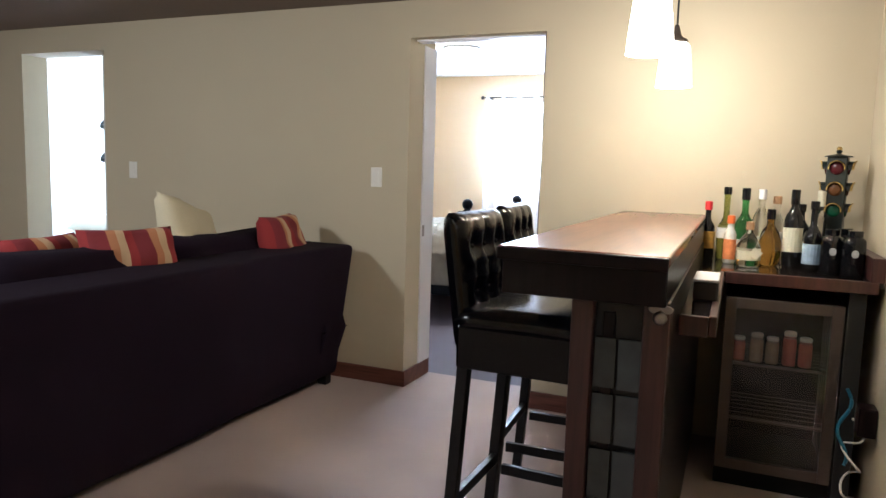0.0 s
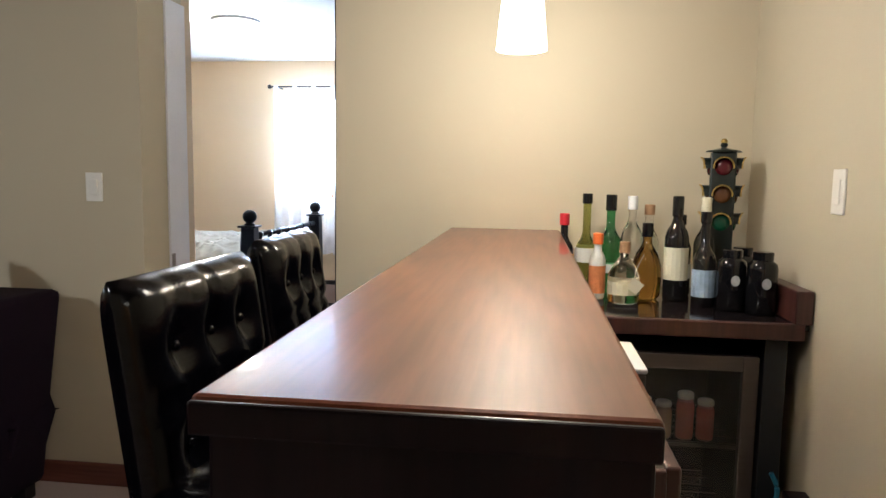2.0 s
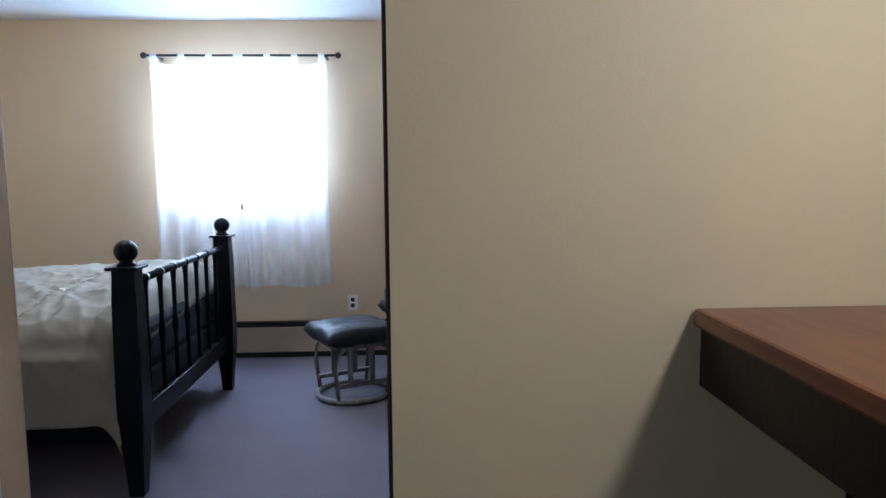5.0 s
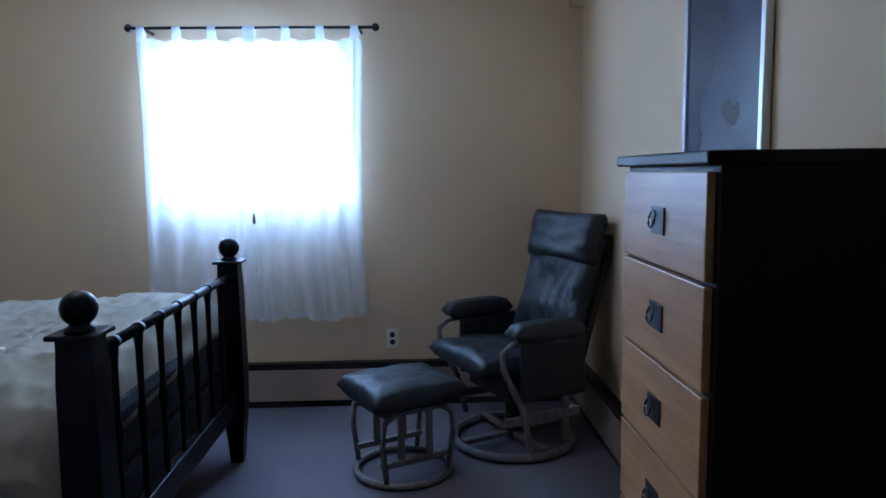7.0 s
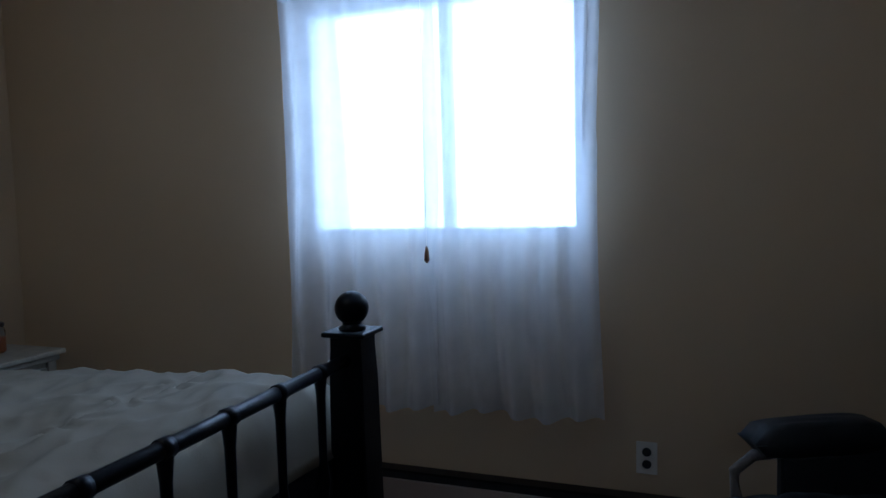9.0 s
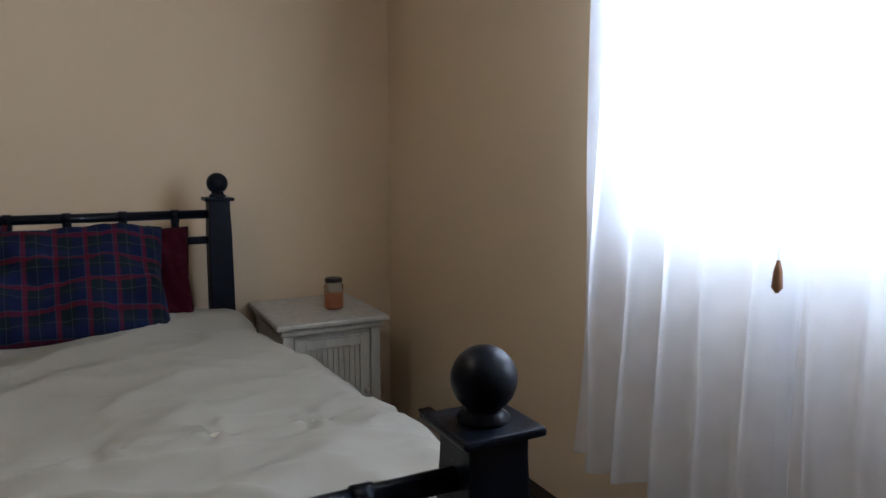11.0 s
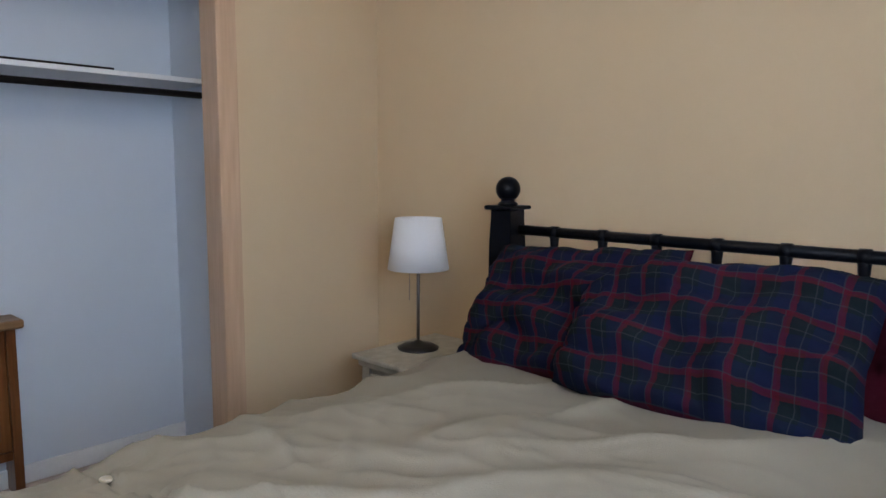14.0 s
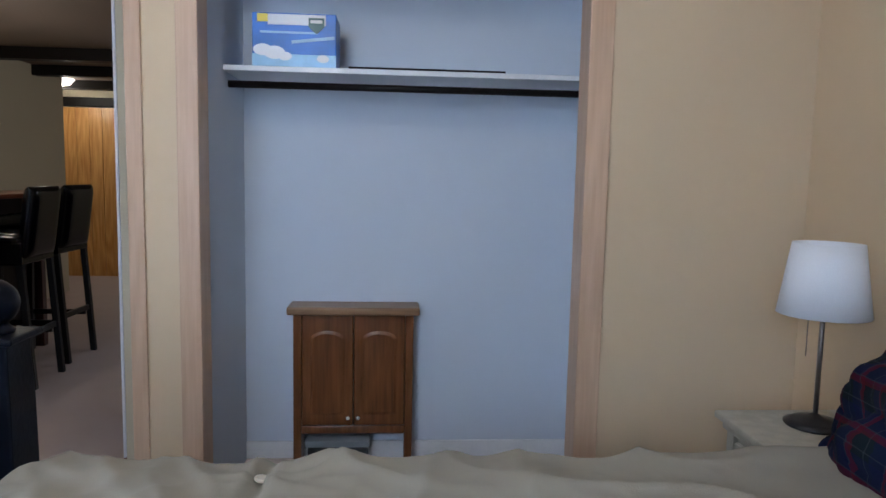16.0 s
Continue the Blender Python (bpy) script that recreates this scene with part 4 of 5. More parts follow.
def duvet():
    d = thing("duvet", "rumpled beige cotton duvet with metal buttons spread over the bed", "duvet")
    bm = bmesh.new()
    nx, ny = 200, 170
    x0, x1, yc, half, drop = -3.86, -2.065, 6.61, 0.75, 0.34
    rows = []
    total = half + drop
    for i in range(nx + 1):
        row = []
        for j in range(ny + 1):
            x = x0 + (x1 - x0) * i / nx
            s = (2 * j / ny - 1) * total
            a = abs(s)
            r = 0.10
            if a < half - r:
                y, z = a, 0.0
            elif a < half - r + r * math.pi / 2:
                t = (a - half + r) / r
                y, z = half - r + r * math.sin(t), -r * (1 - math.cos(t))
            else:
                y, z = half + 0.02, -r - (a - half + r - r * math.pi / 2)
                y += 0.03 * math.sin(x * 9 + (1 if s > 0 else 4)) * min(1, -z / 0.3)
            p = Vector((x, s, 0))
            w = 0.026 * noise.noise(p * 1.6) + 0.013 * noise.noise(Vector((x * 3.2 + s * 1.3, s * 4.0, 3))) + 0.009 * noise.noise(Vector((x * 7, s * 6 + x, 5)))
            w += 0.014 * (1 - abs(noise.noise(Vector((x * 2.4 + 9, s * 3.2 + x * 1.4, 1))))) ** 9 + 0.004 * noise.noise(Vector((x * 7, s * 4, 8)))
            w += 0.0045 * noise.noise(p * 9)
            end = max(0.0, (x - (x1 - 0.30)) / 0.30)
            w += end * 0.010 * noise.noise(Vector((x * 20, s * 22, 7)))
            foot = max(0.0, (x - (x1 - 0.10)) / 0.10)
            z -= 0.16 * foot ** 2
            yy = yc + math.copysign(y, s)
            crown = 0.065 * (1 - min(1, y / half) ** 2) + 0.035 * max(0.0, min(1.0, s / 0.4)) + 0.012 * max(0.0, min(1.0, -s / 0.5))
            near_foot = max(0.0, min(1.0, (x + 3.6) / 1.0))
            if s > 0:
                yy += (0.03 + 0.095 * near_foot) * min(1.0, a / half) ** 2
            crown += near_foot * (0.03 * max(0.0, min(1.0, 0.3 + 1.5 * s)) - 0.022)
            # long soft folds across the bed and puckers round the buttons
            fold = noise.noise(Vector((x * 2.1 + 0.6 * s, s * 1.1, 11)))
            w += 0.030 * (1 - abs(fold)) ** 6 * max(0.0, min(1.0, (x + 3.5) / 0.8))
            w += 0.016 * (1 - abs(noise.noise(Vector((x * 5.5 - s * 1.5, s * 3.0 + 4, 21))))) ** 5 * near_foot
            w += 0.009 * (1 - abs(noise.noise(Vector((x * 11 + s * 4, s * 7.5, 31))))) ** 4 * near_foot
            line = BUTTON_X + 0.02 * noise.noise(Vector((s * 3, 0, 2)))
            w -= 0.020 * math.exp(-((x - line) / 0.014) ** 2) + 0.5 * 0.016 * math.exp(-((x - line + 0.05) / 0.02) ** 2) * noise.noise(Vector((s * 9, 4, 4)))
            k = round((yy - BUTTON_Y) / BUTTON_STEP)
            dx, dy = x - BUTTON_X, yy - (BUTTON_Y + k * BUTTON_STEP)
            rr = math.hypot(dx, dy)
            w += (0.010 * math.cos(5 * math.atan2(dy, dx) + k) - 0.006 * math.exp(-(rr / 0.022) ** 2)) * math.exp(-(rr / 0.075) ** 2)
            row.append(bm.verts.new((x, yy + (math.copysign(w * 0.6, s) if z < -0.08 else 0), 0.715 + crown + z + (w if z > -0.08 else 0))))
        rows.append(row)
    for a, c in zip(rows, rows[1:]):
        for j in range(ny):
            bm.faces.new((a[j], c[j], c[j + 1], a[j + 1]))
    ob = part("cover", bm, M_DUVET, d, soft=True)
    so = ob.modifiers.new("solid", "SOLIDIFY")
    so.thickness, so.offset = 0.02, -1
    for k in range(7):
        y = BUTTON_Y - k * BUTTON_STEP
        near = min((v.co for v in ob.data.vertices), key=lambda c: (c.x - BUTTON_X) ** 2 + (c.y - y) ** 2 + (0 if c.z > 0.6 else 9))
        bm = bmesh.new()
        lathe(bm, [(0.010, 0), (0.013, 0.003), (0.012, 0.007), (0.007, 0.006), (0.003, 0.005)], pose(BUTTON_X, y, near.z + 0.012, 6 * math.sin(k * 2.1), 9 * math.cos(k * 1.7)), 14)
        part("button", bm, M_BUTTON, d, "small pale metal button", soft=True)
    return d


duvet()
pillow(pose(-3.77, 6.255, 0.905, 8, 57, -4), M_PLAID, "dark tartan bed pillow leaning on the headboard", 0.44, 0.74, 0.18, 1.0, 0.05, "bed_pillow", 0.014)
pillow(pose(-3.65, 6.73, 0.925, 4, 55, 6) @ pose(0, 0, 0, 0, 0, -3), M_PLAID, "dark tartan bed pillow lying against the other pillows", 0.42, 0.70, 0.24, 2.0, 0.06, "bed_pillow", 0.017, 0.42)
pillow(pose(-3.85, 6.97, 0.90, 0, 72, 0), M_WINE, "wine red pillow behind the tartan pillows", 0.38, 0.42, 0.14, 6.0, 0.03, "bed_pillow", 0.02)


# ---- nightstands ----
def nightstand(m, text, d=0.27, w=0.47, h=0.72):
    s = thing("nightstand", text, "nightstand", m)
    boxpart("top", (-0.02, d + 0.03, -w / 2 - 0.03, w / 2 + 0.03, h - 0.022, h), M_DISTRESS, s, 0.006)
    boxpart("moulding", (0, d + 0.012, -w / 2 - 0.012, w / 2 + 0.012, h - 0.05, h - 0.022), M_DISTRESS, s, 0.008)
    boxpart("body", (0, d - 0.018, -w / 2, w / 2, 0.05, h - 0.05), M_DISTRESS, s, 0.003)
    for y in (-w / 2, w / 2 - 0.04):
        boxpart("stile", (d - 0.018, d, y, y + 0.04, 0.0, h - 0.05), M_DISTRESS, s, 0.003)
    bm = bmesh.new()
    a, b2 = -w / 2 + 0.045, w / 2 - 0.045
    z0, z1 = 0.09, h - 0.075
    box(bm, d - 0.016, d - 0.002, a, a + 0.04, z0, z1)
    box(bm, d - 0.016, d - 0.002, b2 - 0.04, b2, z0, z1)
    box(bm, d - 0.016, d - 0.002, a + 0.04, b2 - 0.04, z1 - 0.04, z1)
    box(bm, d - 0.016, d - 0.002, a + 0.04, b2 - 0.04, z0, z0 + 0.04)
    door = part("door", bm, M_DISTRESS, s, bevel=0.002)
    n = 10
    step = (b2 - a - 0.08) / n
    for k in range(n):
        boxpart("bead", (d - 0.016, d - 0.008, a + 0.04 + k * step + 0.0015, a + 0.04 + (k + 1) * step - 0.0015, z0 + 0.04, z1 - 0.04), M_DISTRESS, door, 0.003)
    bm = bmesh.new()
    lathe(bm, [(0.006, 0), (0.006, 0.01), (0.012, 0.016), (0.008, 0.022)], pose(d - 0.002, b2 - 0.02, 0.4, 0, 90), 12)
    part("knob", bm, M_DISTRESS, door, soft=True)
    return s


nightstand(pose(XBL + 0.023, 7.683, 0), "distressed cream nightstand with beadboard door by the window wall", 0.47, 0.395, 0.705)
nightstand(pose(XBL + 0.023, 5.48, 0), "distressed white cabinet nightstand with a lamp on it", 0.43, 0.34, 0.60)
jar(pose(-3.97, 7.752, 0.706), "glass candle jar with orange wax and dark lid on nightstand", material("orange_wax", (0.50, 0.17, 0.07), 0.6), M_BLACK, "candle_jar", 0.125, 0.04, 0.5)


def table_lamp(m):
    s = thing("table_lamp", "slim table lamp with white shade and black foot on nightstand", "table lamp", m)
    bm = bmesh.new()
    lathe(bm, [(0.082, 0), (0.084, 0.006), (0.06, 0.018), (0.02, 0.028), (0.008, 0.036)], seg=24)
    part("foot", bm, M_BLACK, s, soft=True)
    bm = bmesh.new()
    tube(bm, [(0, 0, 0.03), (0, 0, 0.40)], 0.007, 10)
    part("stem", bm, M_STEEL, s, soft=True)
    bm = bmesh.new()
    seg = 40
    lo = [bm.verts.new((0.123 * math.cos(2 * math.pi * k / seg), 0.123 * math.sin(2 * math.pi * k / seg), 0.325)) for k in range(seg)]
    hi = [bm.verts.new((0.093 * math.cos(2 * math.pi * k / seg), 0.093 * math.sin(2 * math.pi * k / seg), 0.528)) for k in range(seg)]
    for k in range(seg):
        bm.faces.new((lo[k], lo[(k + 1) % seg], hi[(k + 1) % seg], hi[k]))
    sh = part("shade", bm, M_SHADE, s, "white pleated fabric shade", soft=True)
    mo = sh.modifiers.new("solid", "SOLIDIFY")
    mo.thickness = 0.003
    bm = bmesh.new()
    tube(bm, [(0.03, -0.02, 0.32), (0.03, -0.02, 0.20)], 0.0015, 6)
    part("pull_chain", bm, M_STEEL, s)
    return s


table_lamp(pose(-4.02, 5.42, 0.601))


# ---- window dressing ----
def curtains():
    bm = bmesh.new()
    tube(bm, [(-2.665, 7.99, 2.155), (-1.37, 7.99, 2.155)], 0.008, 10)
    rod = thing("curtain_rod", "thin black curtain rod with round finials above the window", "curtain rod")
    part("rod", bm, M_BLACK, rod, soft=True)
    for x in (-2.68, -1.355):
        bm = bmesh.new()
        bmesh.ops.create_uvsphere(bm, u_segments=14, v_segments=10, radius=0.022, matrix=Matrix.Translation((x, 7.99, 2.155)))
        part("finial", bm, M_BLACK, rod, soft=True)
    for x in (-2.60, -1.44):
        boxpart("bracket", (x - 0.006, x + 0.006, 7.985, YB - 0.001, 2.143, 2.155), M_BLACK, rod)
    for side, (xa, xb) in enumerate(((-2.645, -2.02), (-2.06, -1.44))):
        c = thing("curtain", "sheer white tab top curtain hanging over the window", "curtain", group="curtains at the window")
        bm = bmesh.new()
        nx, nz = 90, 30
        grid = []
        for i in range(nx + 1):
            col = []
            for k in range(nz + 1):
                u, v = i / nx, k / nz
                z = 2.10 - v * 1.56 - 0.012 * math.sin(u * 11 + side) * v
                amp = 0.012 + 0.022 * v
                y = 7.99 + side * 0.012 + amp * math.sin(u * 34 + 1.5 * noise.noise(Vector((u * 4, v * 2, side)))) + 0.012 * noise.noise(Vector((u * 6, v * 3, 5 + side)))
                z -= 0.015 * (0.5 + 0.5 * math.cos(u * math.pi * 2 * 4)) * (1 - v) ** 6
                x = xa + (xb - xa) * u + 0.012 * math.sin(v * 5 + side * 2)
                if side and u > 0.93 and v < 0.4:
                    y -= 0.03
                col.append(bm.verts.new((x, y, z)))
            grid.append(col)
        for a, b in zip(grid, grid[1:]):
            for k in range(nz):
                bm.faces.new((a[k], b[k], b[k + 1], a[k + 1]))
        part("panel", bm, M_SHEER, c, soft=True)
        for t in range(4):
            x = xa + 0.03 + t * (xb - xa - 0.06) / 3
            bm = bmesh.new()
            box(bm, x - 0.022, x + 0.022, 7.977, 7.980, 2.08, 2.166)
            box(bm, x - 0.022, x + 0.022, 8.000, 8.003, 2.08, 2.166)
            box(bm, x - 0.022, x + 0.022, 7.980, 8.000, 2.163, 2.166)
            part("tab", bm, M_SHEER, c)


curtains()
cd = thing("window_pull", "small wooden blind pull hanging between the curtains", "blind pull", pose(-2.045, 7.955, 1.12))
bm = bmesh.new()
lathe(bm, [(0.003, -0.03), (0.010, -0.02), (0.008, 0.01), (0.003, 0.03)], seg=10)
part("knob", bm, M_OAK, cd, soft=True)
bm = bmesh.new()
tube(bm, [(0, 0, 0.03), (0, 0.0, 0.95)], 0.0007, 5)
part("cord", bm, M_PLATE, cd)


def heater(name, dims, axis):
    h = thing(name, "tan baseboard heater with a dark slot along the wall", "baseboard heater")
    x0, x1, y0, y1 = dims
    if axis == "x":
        boxpart("cover", (x0, x1, y0, y0 + 0.012, 0.04, 0.225), M_HEAT, h, 0.003)
        boxpart("slot", (x0, x1, y0 + 0.012, y1, 0.0, 0.25), M_BLACK, h)
        boxpart("top_lip", (x0, x1, y0 + 0.004, y1, 0.252, 0.262), M_BLACKWOOD, h, 0.002)
    else:
        boxpart("cover", (x0, x0 + 0.012, y0, y1, 0.04, 0.225), M_HEAT, h, 0.003)
        boxpart("slot", (x0 + 0.012, x1, y0, y1, 0.0, 0.25), M_BLACK, h)
        boxpart("top_lip", (x0 + 0.004, x1, y0, y1, 0.252, 0.262), M_BLACKWOOD, h, 0.002)


heater("baseboard_heater", (XBL + 0.45, XBR - 0.07, YB - 0.065, YB - 0.002), "x")
heater("baseboard_heater", (XBR - 0.065, XBR - 0.002, 6.0, YB - 0.07), "y")


# ---- chest of drawers ----
def chest():
    x0, x1, y0, y1 = -0.59, -0.20, 5.375, 5.935
    c = thing("chest_of_drawers", "tall maple fronted chest of drawers with dark sides and square pulls", "chest of drawers")
    boxpart("carcass", (x0 + 0.012, x1, y0, y1, 0.06, 1.375), M_DRSIDE, c, 0.003)
    boxpart("top", (x0 - 0.02, x1 + 0.003, y0 - 0.012, y1 + 0.012, 1.375, 1.402), M_DRSIDE, c, 0.005)
    boxpart("plinth", (x0 + 0.02, x1, y0 + 0.01, y1 - 0.01, 0, 0.06), M_DRSIDE, c)
    z = 1.362
    for k in range(5):
        h = 0.222 + (0.02 if k > 3 else 0)
        d = boxpart("drawer", (x0 - 0.006, x0 + 0.012, y0 + 0.02, y1 - 0.02, z - h + 0.008, z), M_DRAWER, c, 0.003)
        yc, zc = (y0 + y1) / 2, z - h / 2
        boxpart("handle_plate", (x0 - 0.010, x0 - 0.006, yc - 0.042, yc + 0.042, zc - 0.032, zc + 0.032), M_BLACK, d, 0.002)
        bm = bmesh.new()
        pts = [(x0 - 0.022 - 0.004 * math.sin(q * math.pi / 8), yc + 0.019 * math.cos(q * math.pi / 8), zc + 0.004 - 0.019 * math.sin(q * math.pi / 8)) for q in range(16)]
        tube(bm, pts, 0.003, 8, True)
        part("ring_pull", bm, M_BLACK, d, soft=True)
        z -= h
    return c


chest()
mir = thing("framed_picture", "tall framed blue mountain picture with thin silver frame on the wall", "picture")
boxpart("print", (XBR - 0.018, XBR - 0.014, 5.99, 6.51, 0.45, 2.15), M_PIC, mir)
bm = bmesh.new()
for a, b2 in ((5.965, 5.99), (6.51, 6.535)):
    box(bm, XBR - 0.028, XBR - 0.002, a, b2, 0.425, 2.175)
box(bm, XBR - 0.028, XBR - 0.002, 5.99, 6.51, 0.425, 0.45)
box(bm, XBR - 0.028, XBR - 0.002, 5.99, 6.51, 2.15, 2.175)
part("frame", bm, M_ALU, mir, bevel=0.003)
boxpart("backing", (XBR - 0.013, XBR - 0.003, 5.99, 6.51, 0.45, 2.15), M_BLACK, mir)


# ---- recliner and ottoman ----
def ring(parent, z, r, mat, name="base_ring", t=0.014):
    bm = bmesh.new()
    tube(bm, [(r * math.cos(k * math.pi / 16), r * math.sin(k * math.pi / 16), z) for k in range(32)], t, 10, True)
    part(name, bm, mat, parent, soft=True)


M_TAUPE = wood("grey_taupe_wood", (0.10, 0.09, 0.09), (0.22, 0.20, 0.19), 2, 0.35)


def recliner(m):
    c = thing("recliner_chair", "grey leather glider recliner on a round wooden base in the corner", "armchair", m)
    bm = bmesh.new()
    cushion(bm, 0.56, 0.56, 0.15, pose(0.06, 0, 0.45, 0, -4, 0), 28, 0.010, 1, 0.3, 0.010)
    part("seat", bm, M_GLEATHER, c, soft=True)
    bm = bmesh.new()
    cushion(bm, 0.62, 0.54, 0.13, pose(-0.27, 0, 0.74, 0, -108, 0), 40, 0.022, 2, 0.3, 0.009)
    part("backrest", bm, M_GLEATHER, c, soft=True)
    bm = bmesh.new()
    cushion(bm, 0.26, 0.55, 0.15, pose(-0.325, 0, 1.03, 0, -103, 0), 24, 0.012, 3, 0.3, 0.004)
    part("headrest", bm, M_GLEATHER, c, soft=True)
    boxpart("back_shell", (-0.10, -0.055, -0.24, 0.24, 0.0, 0.66), M_BLACK, c, 0.01, m=pose(-0.17, 0, 0.44, 0, -18, 0))
    for s in (-1, 1):
        bm = bmesh.new()
        cushion(bm, 0.40, 0.11, 0.10, pose(0.02, s * 0.315, 0.635), 12, 0.004, s, 0.3)
        arm = part("arm", bm, M_GLEATHER, c, soft=True)
        bm = bmesh.new()
        pts = [(-0.10, s * 0.315, 0.58), (0.10, s * 0.315, 0.595), (0.20, s * 0.315, 0.59), (0.255, s * 0.315, 0.55), (0.25, s * 0.315, 0.48), (0.20, s * 0.315, 0.38), (0.15, s * 0.315, 0.28), (0.12, s * 0.315, 0.16), (0.10, s * 0.31, 0.07)]
        tube(bm, pts, 0.016, 10)
        part("arm_frame", bm, M_TAUPE, arm, soft=True)
        boxpart("side_cushion", (-0.22, 0.14, s * 0.29 - 0.02, s * 0.29 + 0.02, 0.30, 0.60), M_GLEATHER, arm, 0.012)
        boxpart("rail", (-0.22, 0.20, s * 0.25 - 0.015, s * 0.25 + 0.015, 0.18, 0.22), M_TAUPE, c, 0.004)
        boxpart("strut", (-0.16, -0.12, s * 0.25 - 0.012, s * 0.25 + 0.012, 0.05, 0.40), M_TAUPE, c, 0.004)
    boxpart("mechanism", (-0.14, 0.14, -0.20, 0.20, 0.27, 0.36), M_BLACK, c, 0.01)
    bm = bmesh.new()
    lathe(bm, [(0.05, 0.03), (0.04, 0.06), (0.035, 0.28)], seg=16)
    part("pedestal", bm, M_BLACK, c, soft=True)
    boxpart("cross_bar", (-0.29, 0.29, -0.02, 0.02, 0.03, 0.055), M_TAUPE, c, 0.004)
    boxpart("cross_bar", (-0.02, 0.02, -0.29, 0.29, 0.031, 0.054), M_TAUPE, c, 0.004)
    ring(c, 0.022, 0.30, M_TAUPE, t=0.021)
    return c


recliner(pose(-0.675, 7.50, 0, 0, 0, 205))


def ottoman(m):
    o = thing("ottoman", "grey leather topped gliding ottoman on a round wooden base", "footstool", m)
    bm = bmesh.new()
    cushion(bm, 0.47, 0.43, 0.13, pose(0, 0, 0.395), 26, 0.006, 7, 0.28, 0.006)
    part("cushion", bm, M_GLEATHER, o, soft=True)
    boxpart("board", (-0.16, 0.16, -0.15, 0.15, 0.315, 0.34), M_TAUPE, o, 0.004)
    for x in (-1, 1):
        for y in (-1, 1):
            bm = bmesh.new()
            tube(bm, [(x * 0.12, y * 0.165, 0.33), (x * 0.165, y * 0.165, 0.30), (x * 0.175, y * 0.160, 0.20), (x * 0.155, y * 0.15, 0.03)], 0.013, 10)
            part("leg", bm, M_TAUPE, o, soft=True)
        boxpart("swing_arm", (x * 0.07 - 0.015, x * 0.07 + 0.015, -0.14, -0.12, 0.10, 0.32), M_TAUPE, o, 0.003)
        boxpart("swing_arm", (x * 0.07 - 0.015, x * 0.07 + 0.015, 0.12, 0.14, 0.10, 0.32), M_TAUPE, o, 0.003)
    boxpart("cross_bar", (-0.17, 0.17, -0.15, -0.12, 0.09, 0.115), M_TAUPE, o, 0.003)
    boxpart("cross_bar", (-0.17, 0.17, 0.12, 0.15, 0.09, 0.115), M_TAUPE, o, 0.003)
    ring(o, 0.018, 0.215, M_TAUPE, t=0.016)
    return o


ottoman(pose(-1.23, 7.17, 0, 0, 0, 28))


# ---- closet ----
sh = thing("closet_shelf", "long white closet shelf on cleats with a dark hanging rod", "shelf")
boxpart("board", (-3.627, -2.153, 4.142, 4.56, 1.675, 1.695), M_WHITE, sh, 0.002)
boxpart("cleat", (-3.627, -2.153, 4.142, 4.16, 1.60, 1.672), M_WHITE, sh, 0.002)
bm = bmesh.new()
tube(bm, [(-3.627, 4.47, 1.635), (-2.153, 4.47, 1.635)], 0.014, 12)
part("rod", bm, M_DRSIDE, sh, "dark hanging rod", soft=True)
dp = thing("carton", "blue and white printed carton standing on the closet shelf", "box")
B_BLUE = material("blue_print", (0.03, 0.16, 0.55), 0.4, var=0.5, scale=9)
B_SKY = material("pale_blue_print", (0.35, 0.60, 0.80), 0.4, var=0.4, scale=12)
boxpart("body", (-2.57, -2.25, 4.30, 4.50, 1.696, 1.905), B_BLUE, dp, 0.003)
boxpart("white_panel", (-2.53, -2.31, 4.501, 4.503, 1.86, 1.90), M_WHITE, dp)
for q, (x, z, r) in enumerate(((-2.29, 1.765, 0.030), (-2.335, 1.755, 0.034), (-2.375, 1.742, 0.022), (-2.52, 1.735, 0.020))):
    bm = bmesh.new()
    lathe(bm, [(r, 0), (r, 0.0015)], pose(x, 4.5026 + 0.0007 * q, z, -90) @ Matrix.Diagonal((1.2, 0.75, 1, 1)), 18)
    part("cloud", bm, M_WHITE, dp)
boxpart("wave", (-2.565, -2.40, 4.501, 4.503, 1.80, 1.812), B_SKY, dp, m=Matrix.Translation((-2.48, 4.5, 1.80)) @ Matrix.Rotation(0.12, 4, "Y") @ Matrix.Translation((2.48, -4.5, -1.80)))
boxpart("wave", (-2.50, -2.28, 4.501, 4.503, 1.828, 1.836), B_SKY, dp)
bm = bmesh.new()
shield = [(-2.525, 1.888), (-2.465, 1.888), (-2.465, 1.855), (-2.495, 1.828), (-2.525, 1.855)]
fr = [bm.verts.new((x, 4.5055, z)) for x, z in shield]
bk = [bm.verts.new((x, 4.5005, z)) for x, z in shield]
bm.faces.new(fr)
for q in range(5):
    bm.faces.new((bk[q], bk[(q + 1) % 5], fr[(q + 1) % 5], fr[q]))
part("emblem", bm, material("dark_teal_print", (0.02, 0.09, 0.09), 0.4), dp)
boxpart("emblem_bar", (-2.518, -2.472, 4.5055, 4.5065, 1.868, 1.880), M_WHITE, dp)
boxpart("sky_panel", (-2.57, -2.25, 4.501, 4.5025, 1.70, 1.75), B_SKY, dp)
boxpart("yellow_spot", (-2.31, -2.27, 4.501, 4.504, 1.87, 1.90), material("yellow_print", (0.75, 0.6, 0.05), 0.4), dp)
st = thing("long_stick", "thin dark stick lying along the closet shelf", "stick")
bm = bmesh.new()
tube(bm, [(-2.62, 4.53, 1.702), (-3.23, 4.53, 1.702)], 0.005, 8)
part("shaft", bm, M_DRSIDE, st)


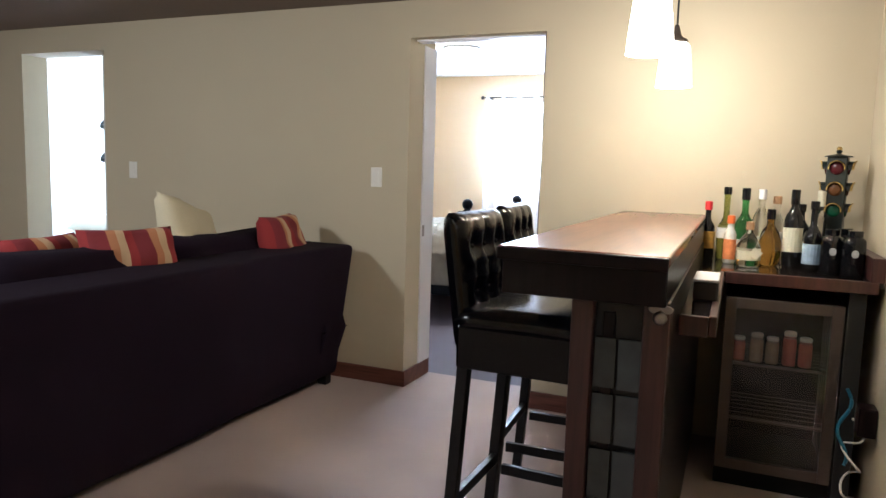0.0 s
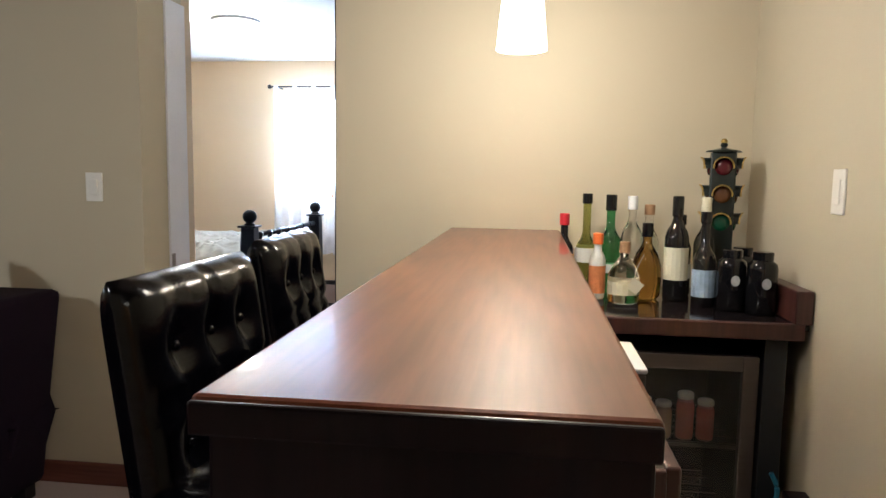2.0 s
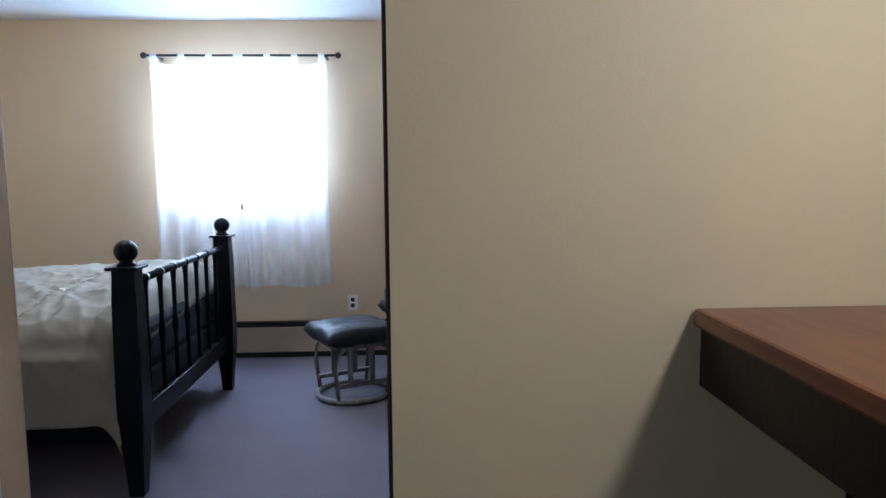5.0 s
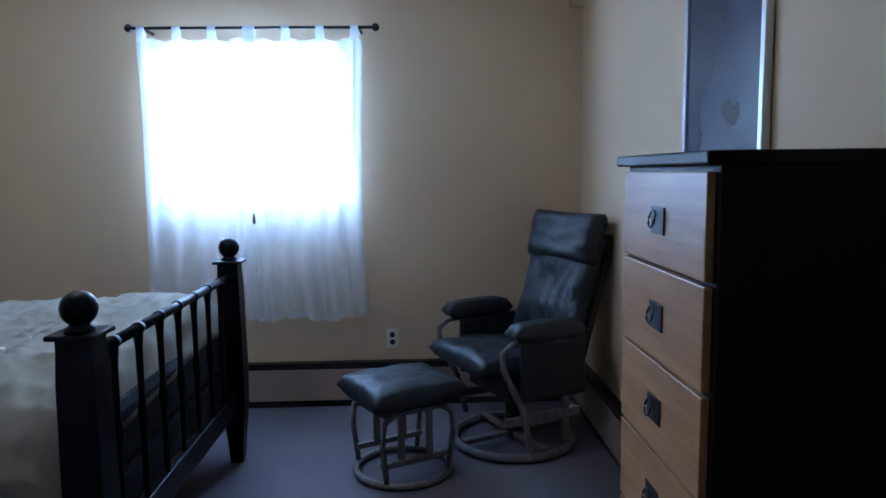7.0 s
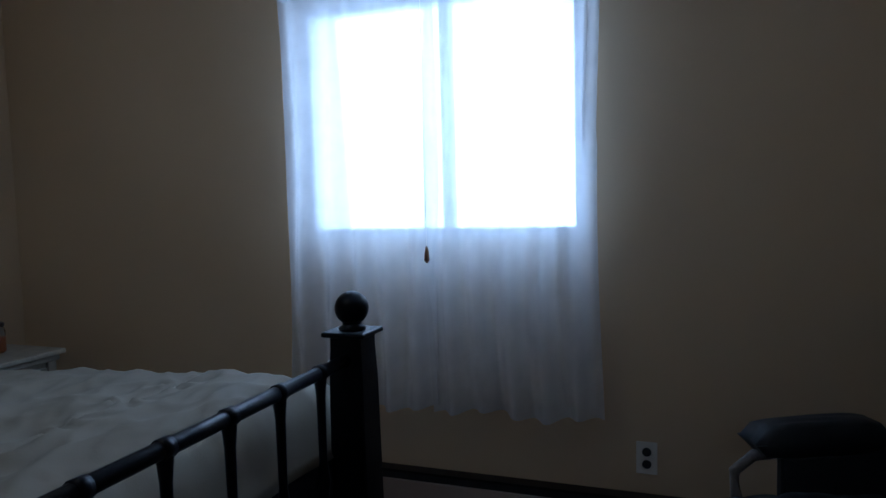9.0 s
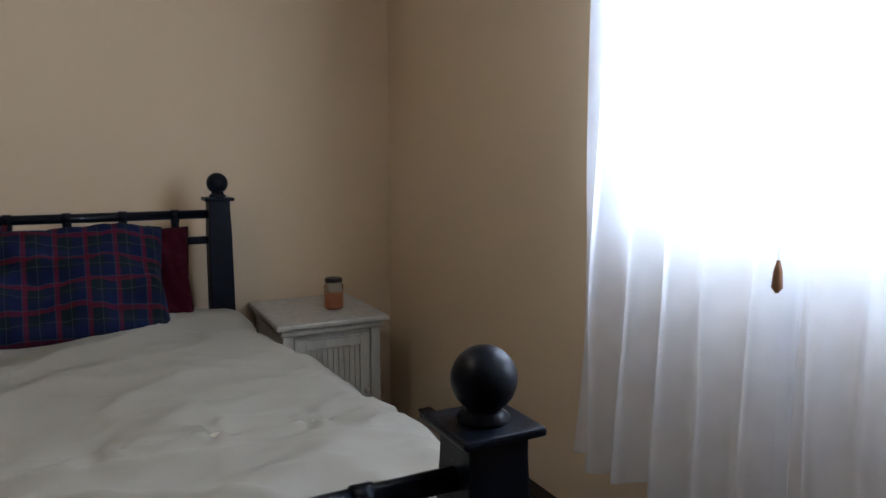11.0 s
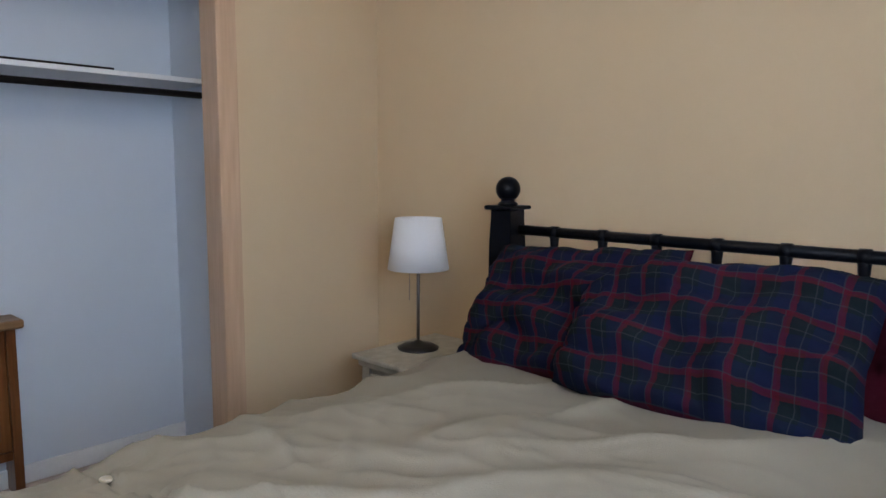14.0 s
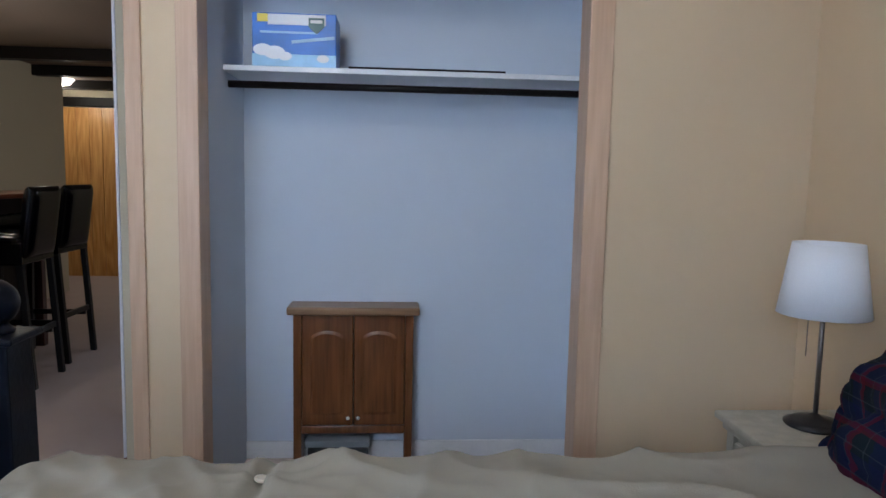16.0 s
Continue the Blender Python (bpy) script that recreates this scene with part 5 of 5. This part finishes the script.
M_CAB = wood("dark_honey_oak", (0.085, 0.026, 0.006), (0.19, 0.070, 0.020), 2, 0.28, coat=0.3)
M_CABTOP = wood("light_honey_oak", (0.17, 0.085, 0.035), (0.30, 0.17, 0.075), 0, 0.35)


def small_cabinet():
    c = thing("wall_cabinet", "golden oak two door cabinet with legs standing on the closet floor", "cabinet")
    x0, x1, y0, y1 = -2.895, -2.375, 4.155, 4.30
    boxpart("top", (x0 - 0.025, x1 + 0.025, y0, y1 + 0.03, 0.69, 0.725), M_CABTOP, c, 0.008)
    # dark back carried to the floor, standing in for shade under the doors
    boxpart("back", (x0 + 0.036, x1 - 0.036, y0, y0 + 0.01, 0.0, 0.69), M_DRSIDE, c)
    for x in (x0, x1 - 0.035):
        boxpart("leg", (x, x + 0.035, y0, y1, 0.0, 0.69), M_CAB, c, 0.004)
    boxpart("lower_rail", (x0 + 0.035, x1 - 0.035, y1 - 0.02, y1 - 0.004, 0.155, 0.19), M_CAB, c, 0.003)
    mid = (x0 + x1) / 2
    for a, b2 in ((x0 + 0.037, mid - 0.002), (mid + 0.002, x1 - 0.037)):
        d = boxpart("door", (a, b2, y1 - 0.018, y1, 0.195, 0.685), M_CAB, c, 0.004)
        bm = bmesh.new()
        px0, px1, pm = a + 0.035, b2 - 0.035, (a + b2) / 2
        arch = [(px0, 0.24), (px1, 0.24)] + [(pm + (px1 - pm) * math.cos(math.pi * q / 10), 0.585 + 0.035 * math.sin(math.pi * q / 10)) for q in range(11)]
        lo = [bm.verts.new((x, y1 - 0.001, z)) for x, z in arch]
        hi = [bm.verts.new((pm + (x - pm) * 0.86, y1 + 0.006, 0.43 + (z - 0.43) * 0.92)) for x, z in arch]
        bm.faces.new(hi)
        for q in range(len(arch)):
            bm.faces.new((lo[q], lo[(q + 1) % len(arch)], hi[(q + 1) % len(arch)], hi[q]))
        part("raised_panel", bm, M_CAB, d)
        bm = bmesh.new()
        k = b2 - 0.02 if a < mid - 0.1 else a + 0.02
        lathe(bm, [(0.005, 0), (0.009, 0.010), (0.006, 0.016)], pose(k, y1, 0.23, -90), 10)
        part("knob", bm, M_WHITE, d, soft=True)
    return c


small_cabinet()
shoe = thing("shoe_box", "dark flat box with a grey lid under the closet cabinet", "box")
boxpart("body", (-2.70, -2.44, 4.17, 4.33, 0.0, 0.105), M_DARKIN, shoe, 0.004)
boxpart("lid", (-2.71, -2.43, 4.168, 4.335, 0.106, 0.135), material("dull_grey_card", (0.22, 0.24, 0.26), 0.7), shoe, 0.004, "dull grey lid")

# bedroom ceiling light
cl = thing("ceiling_light", "lit flush round ceiling light with a white glass bowl", "ceiling light", pose(-2.3, 6.35, 2.42))
bm = bmesh.new()
lathe(bm, [(0.02, -0.085), (0.09, -0.07), (0.15, -0.035), (0.165, -0.015)], seg=28)
part("bowl", bm, glow("lit_white_bowl", (1.0, 0.88, 0.70), 3.0), cl, "lit white glass bowl", soft=True).visible_shadow = False
bm = bmesh.new()
lathe(bm, [(0.17, -0.018), (0.175, -0.01), (0.175, 0.0)], seg=28)
part("rim", bm, M_ALU, cl)


# ---- guest room seen through the far doorway ----
gb = thing("guest_bed", "white made bed in the far room", "bed")
boxpart("frame", (-6.9, -5.0, 6.0, 7.9, 0.0, 0.32), M_OAK, gb, 0.01)
bm = bmesh.new()
cushion(bm, 2.0, 2.0, 0.42, pose(-5.95, 6.95, 0.52), 20, 0.02, 4, 0.2)
part("bedding", bm, M_SHEET, gb, soft=True)
fl = thing("floor_lamp", "slim dark floor lamp with small leaf shaped shades", "floor lamp", pose(-6.22, 6.0, 0))
bm = bmesh.new()
lathe(bm, [(0.13, 0), (0.13, 0.012), (0.02, 0.03)], seg=20)
part("foot", bm, M_BLACK, fl)
bm = bmesh.new()
tube(bm, [(0, 0, 0.02), (0, 0, 1.75)], 0.011, 8)
part("pole", bm, M_BLACK, fl, soft=True)
for k, (z, a) in enumerate(((1.72, 200), (1.62, 20), (1.45, 160), (1.36, 210))):
    bm = bmesh.new()
    lathe(bm, [(0.055, -0.05), (0.05, -0.02), (0.02, 0.03)], pose(0.10 * math.cos(radians(a)), 0.10 * math.sin(radians(a)), z, 25, 20, a), 14)
    part("shade", bm, M_TILE, fl, soft=True)

# ---- bar room behind the walk ----
pd = tagged(new("door_1"), "varnished vertical board pine door with a dark casing", "door", kind="structure")
for k in range(6):
    boxpart("plank", (0.22 + k * 0.15 + 0.002, 0.22 + (k + 1) * 0.15 - 0.002, -1.397, -1.365, 0.0, 2.02), M_PINE, pd, 0.003)
for x in (0.10, 1.13):
    boxpart("casing", (x, x + 0.11, -1.397, -1.355, 0, 2.14), M_DRSIDE, pd, 0.004)
boxpart("casing", (0.21, 1.13, -1.397, -1.355, 2.03, 2.14), M_DRSIDE, pd, 0.004)
for i, y in enumerate((-0.9, 0.2, 1.2)):
    bt = tagged(new("trim"), "", "", kind="structure")
    boxpart("beam", (-7.4, 3.0 if y < -0.6 else XR, y, y + 0.12, 2.17, 2.268), M_DRSIDE, bt, 0.006)
# assumed fittings, added to hold the two bar room fill lamps
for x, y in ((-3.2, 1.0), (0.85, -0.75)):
    c = thing("ceiling_light", "assumed round frosted ceiling light added to the bar room", "ceiling light", pose(x, y, 2.27))
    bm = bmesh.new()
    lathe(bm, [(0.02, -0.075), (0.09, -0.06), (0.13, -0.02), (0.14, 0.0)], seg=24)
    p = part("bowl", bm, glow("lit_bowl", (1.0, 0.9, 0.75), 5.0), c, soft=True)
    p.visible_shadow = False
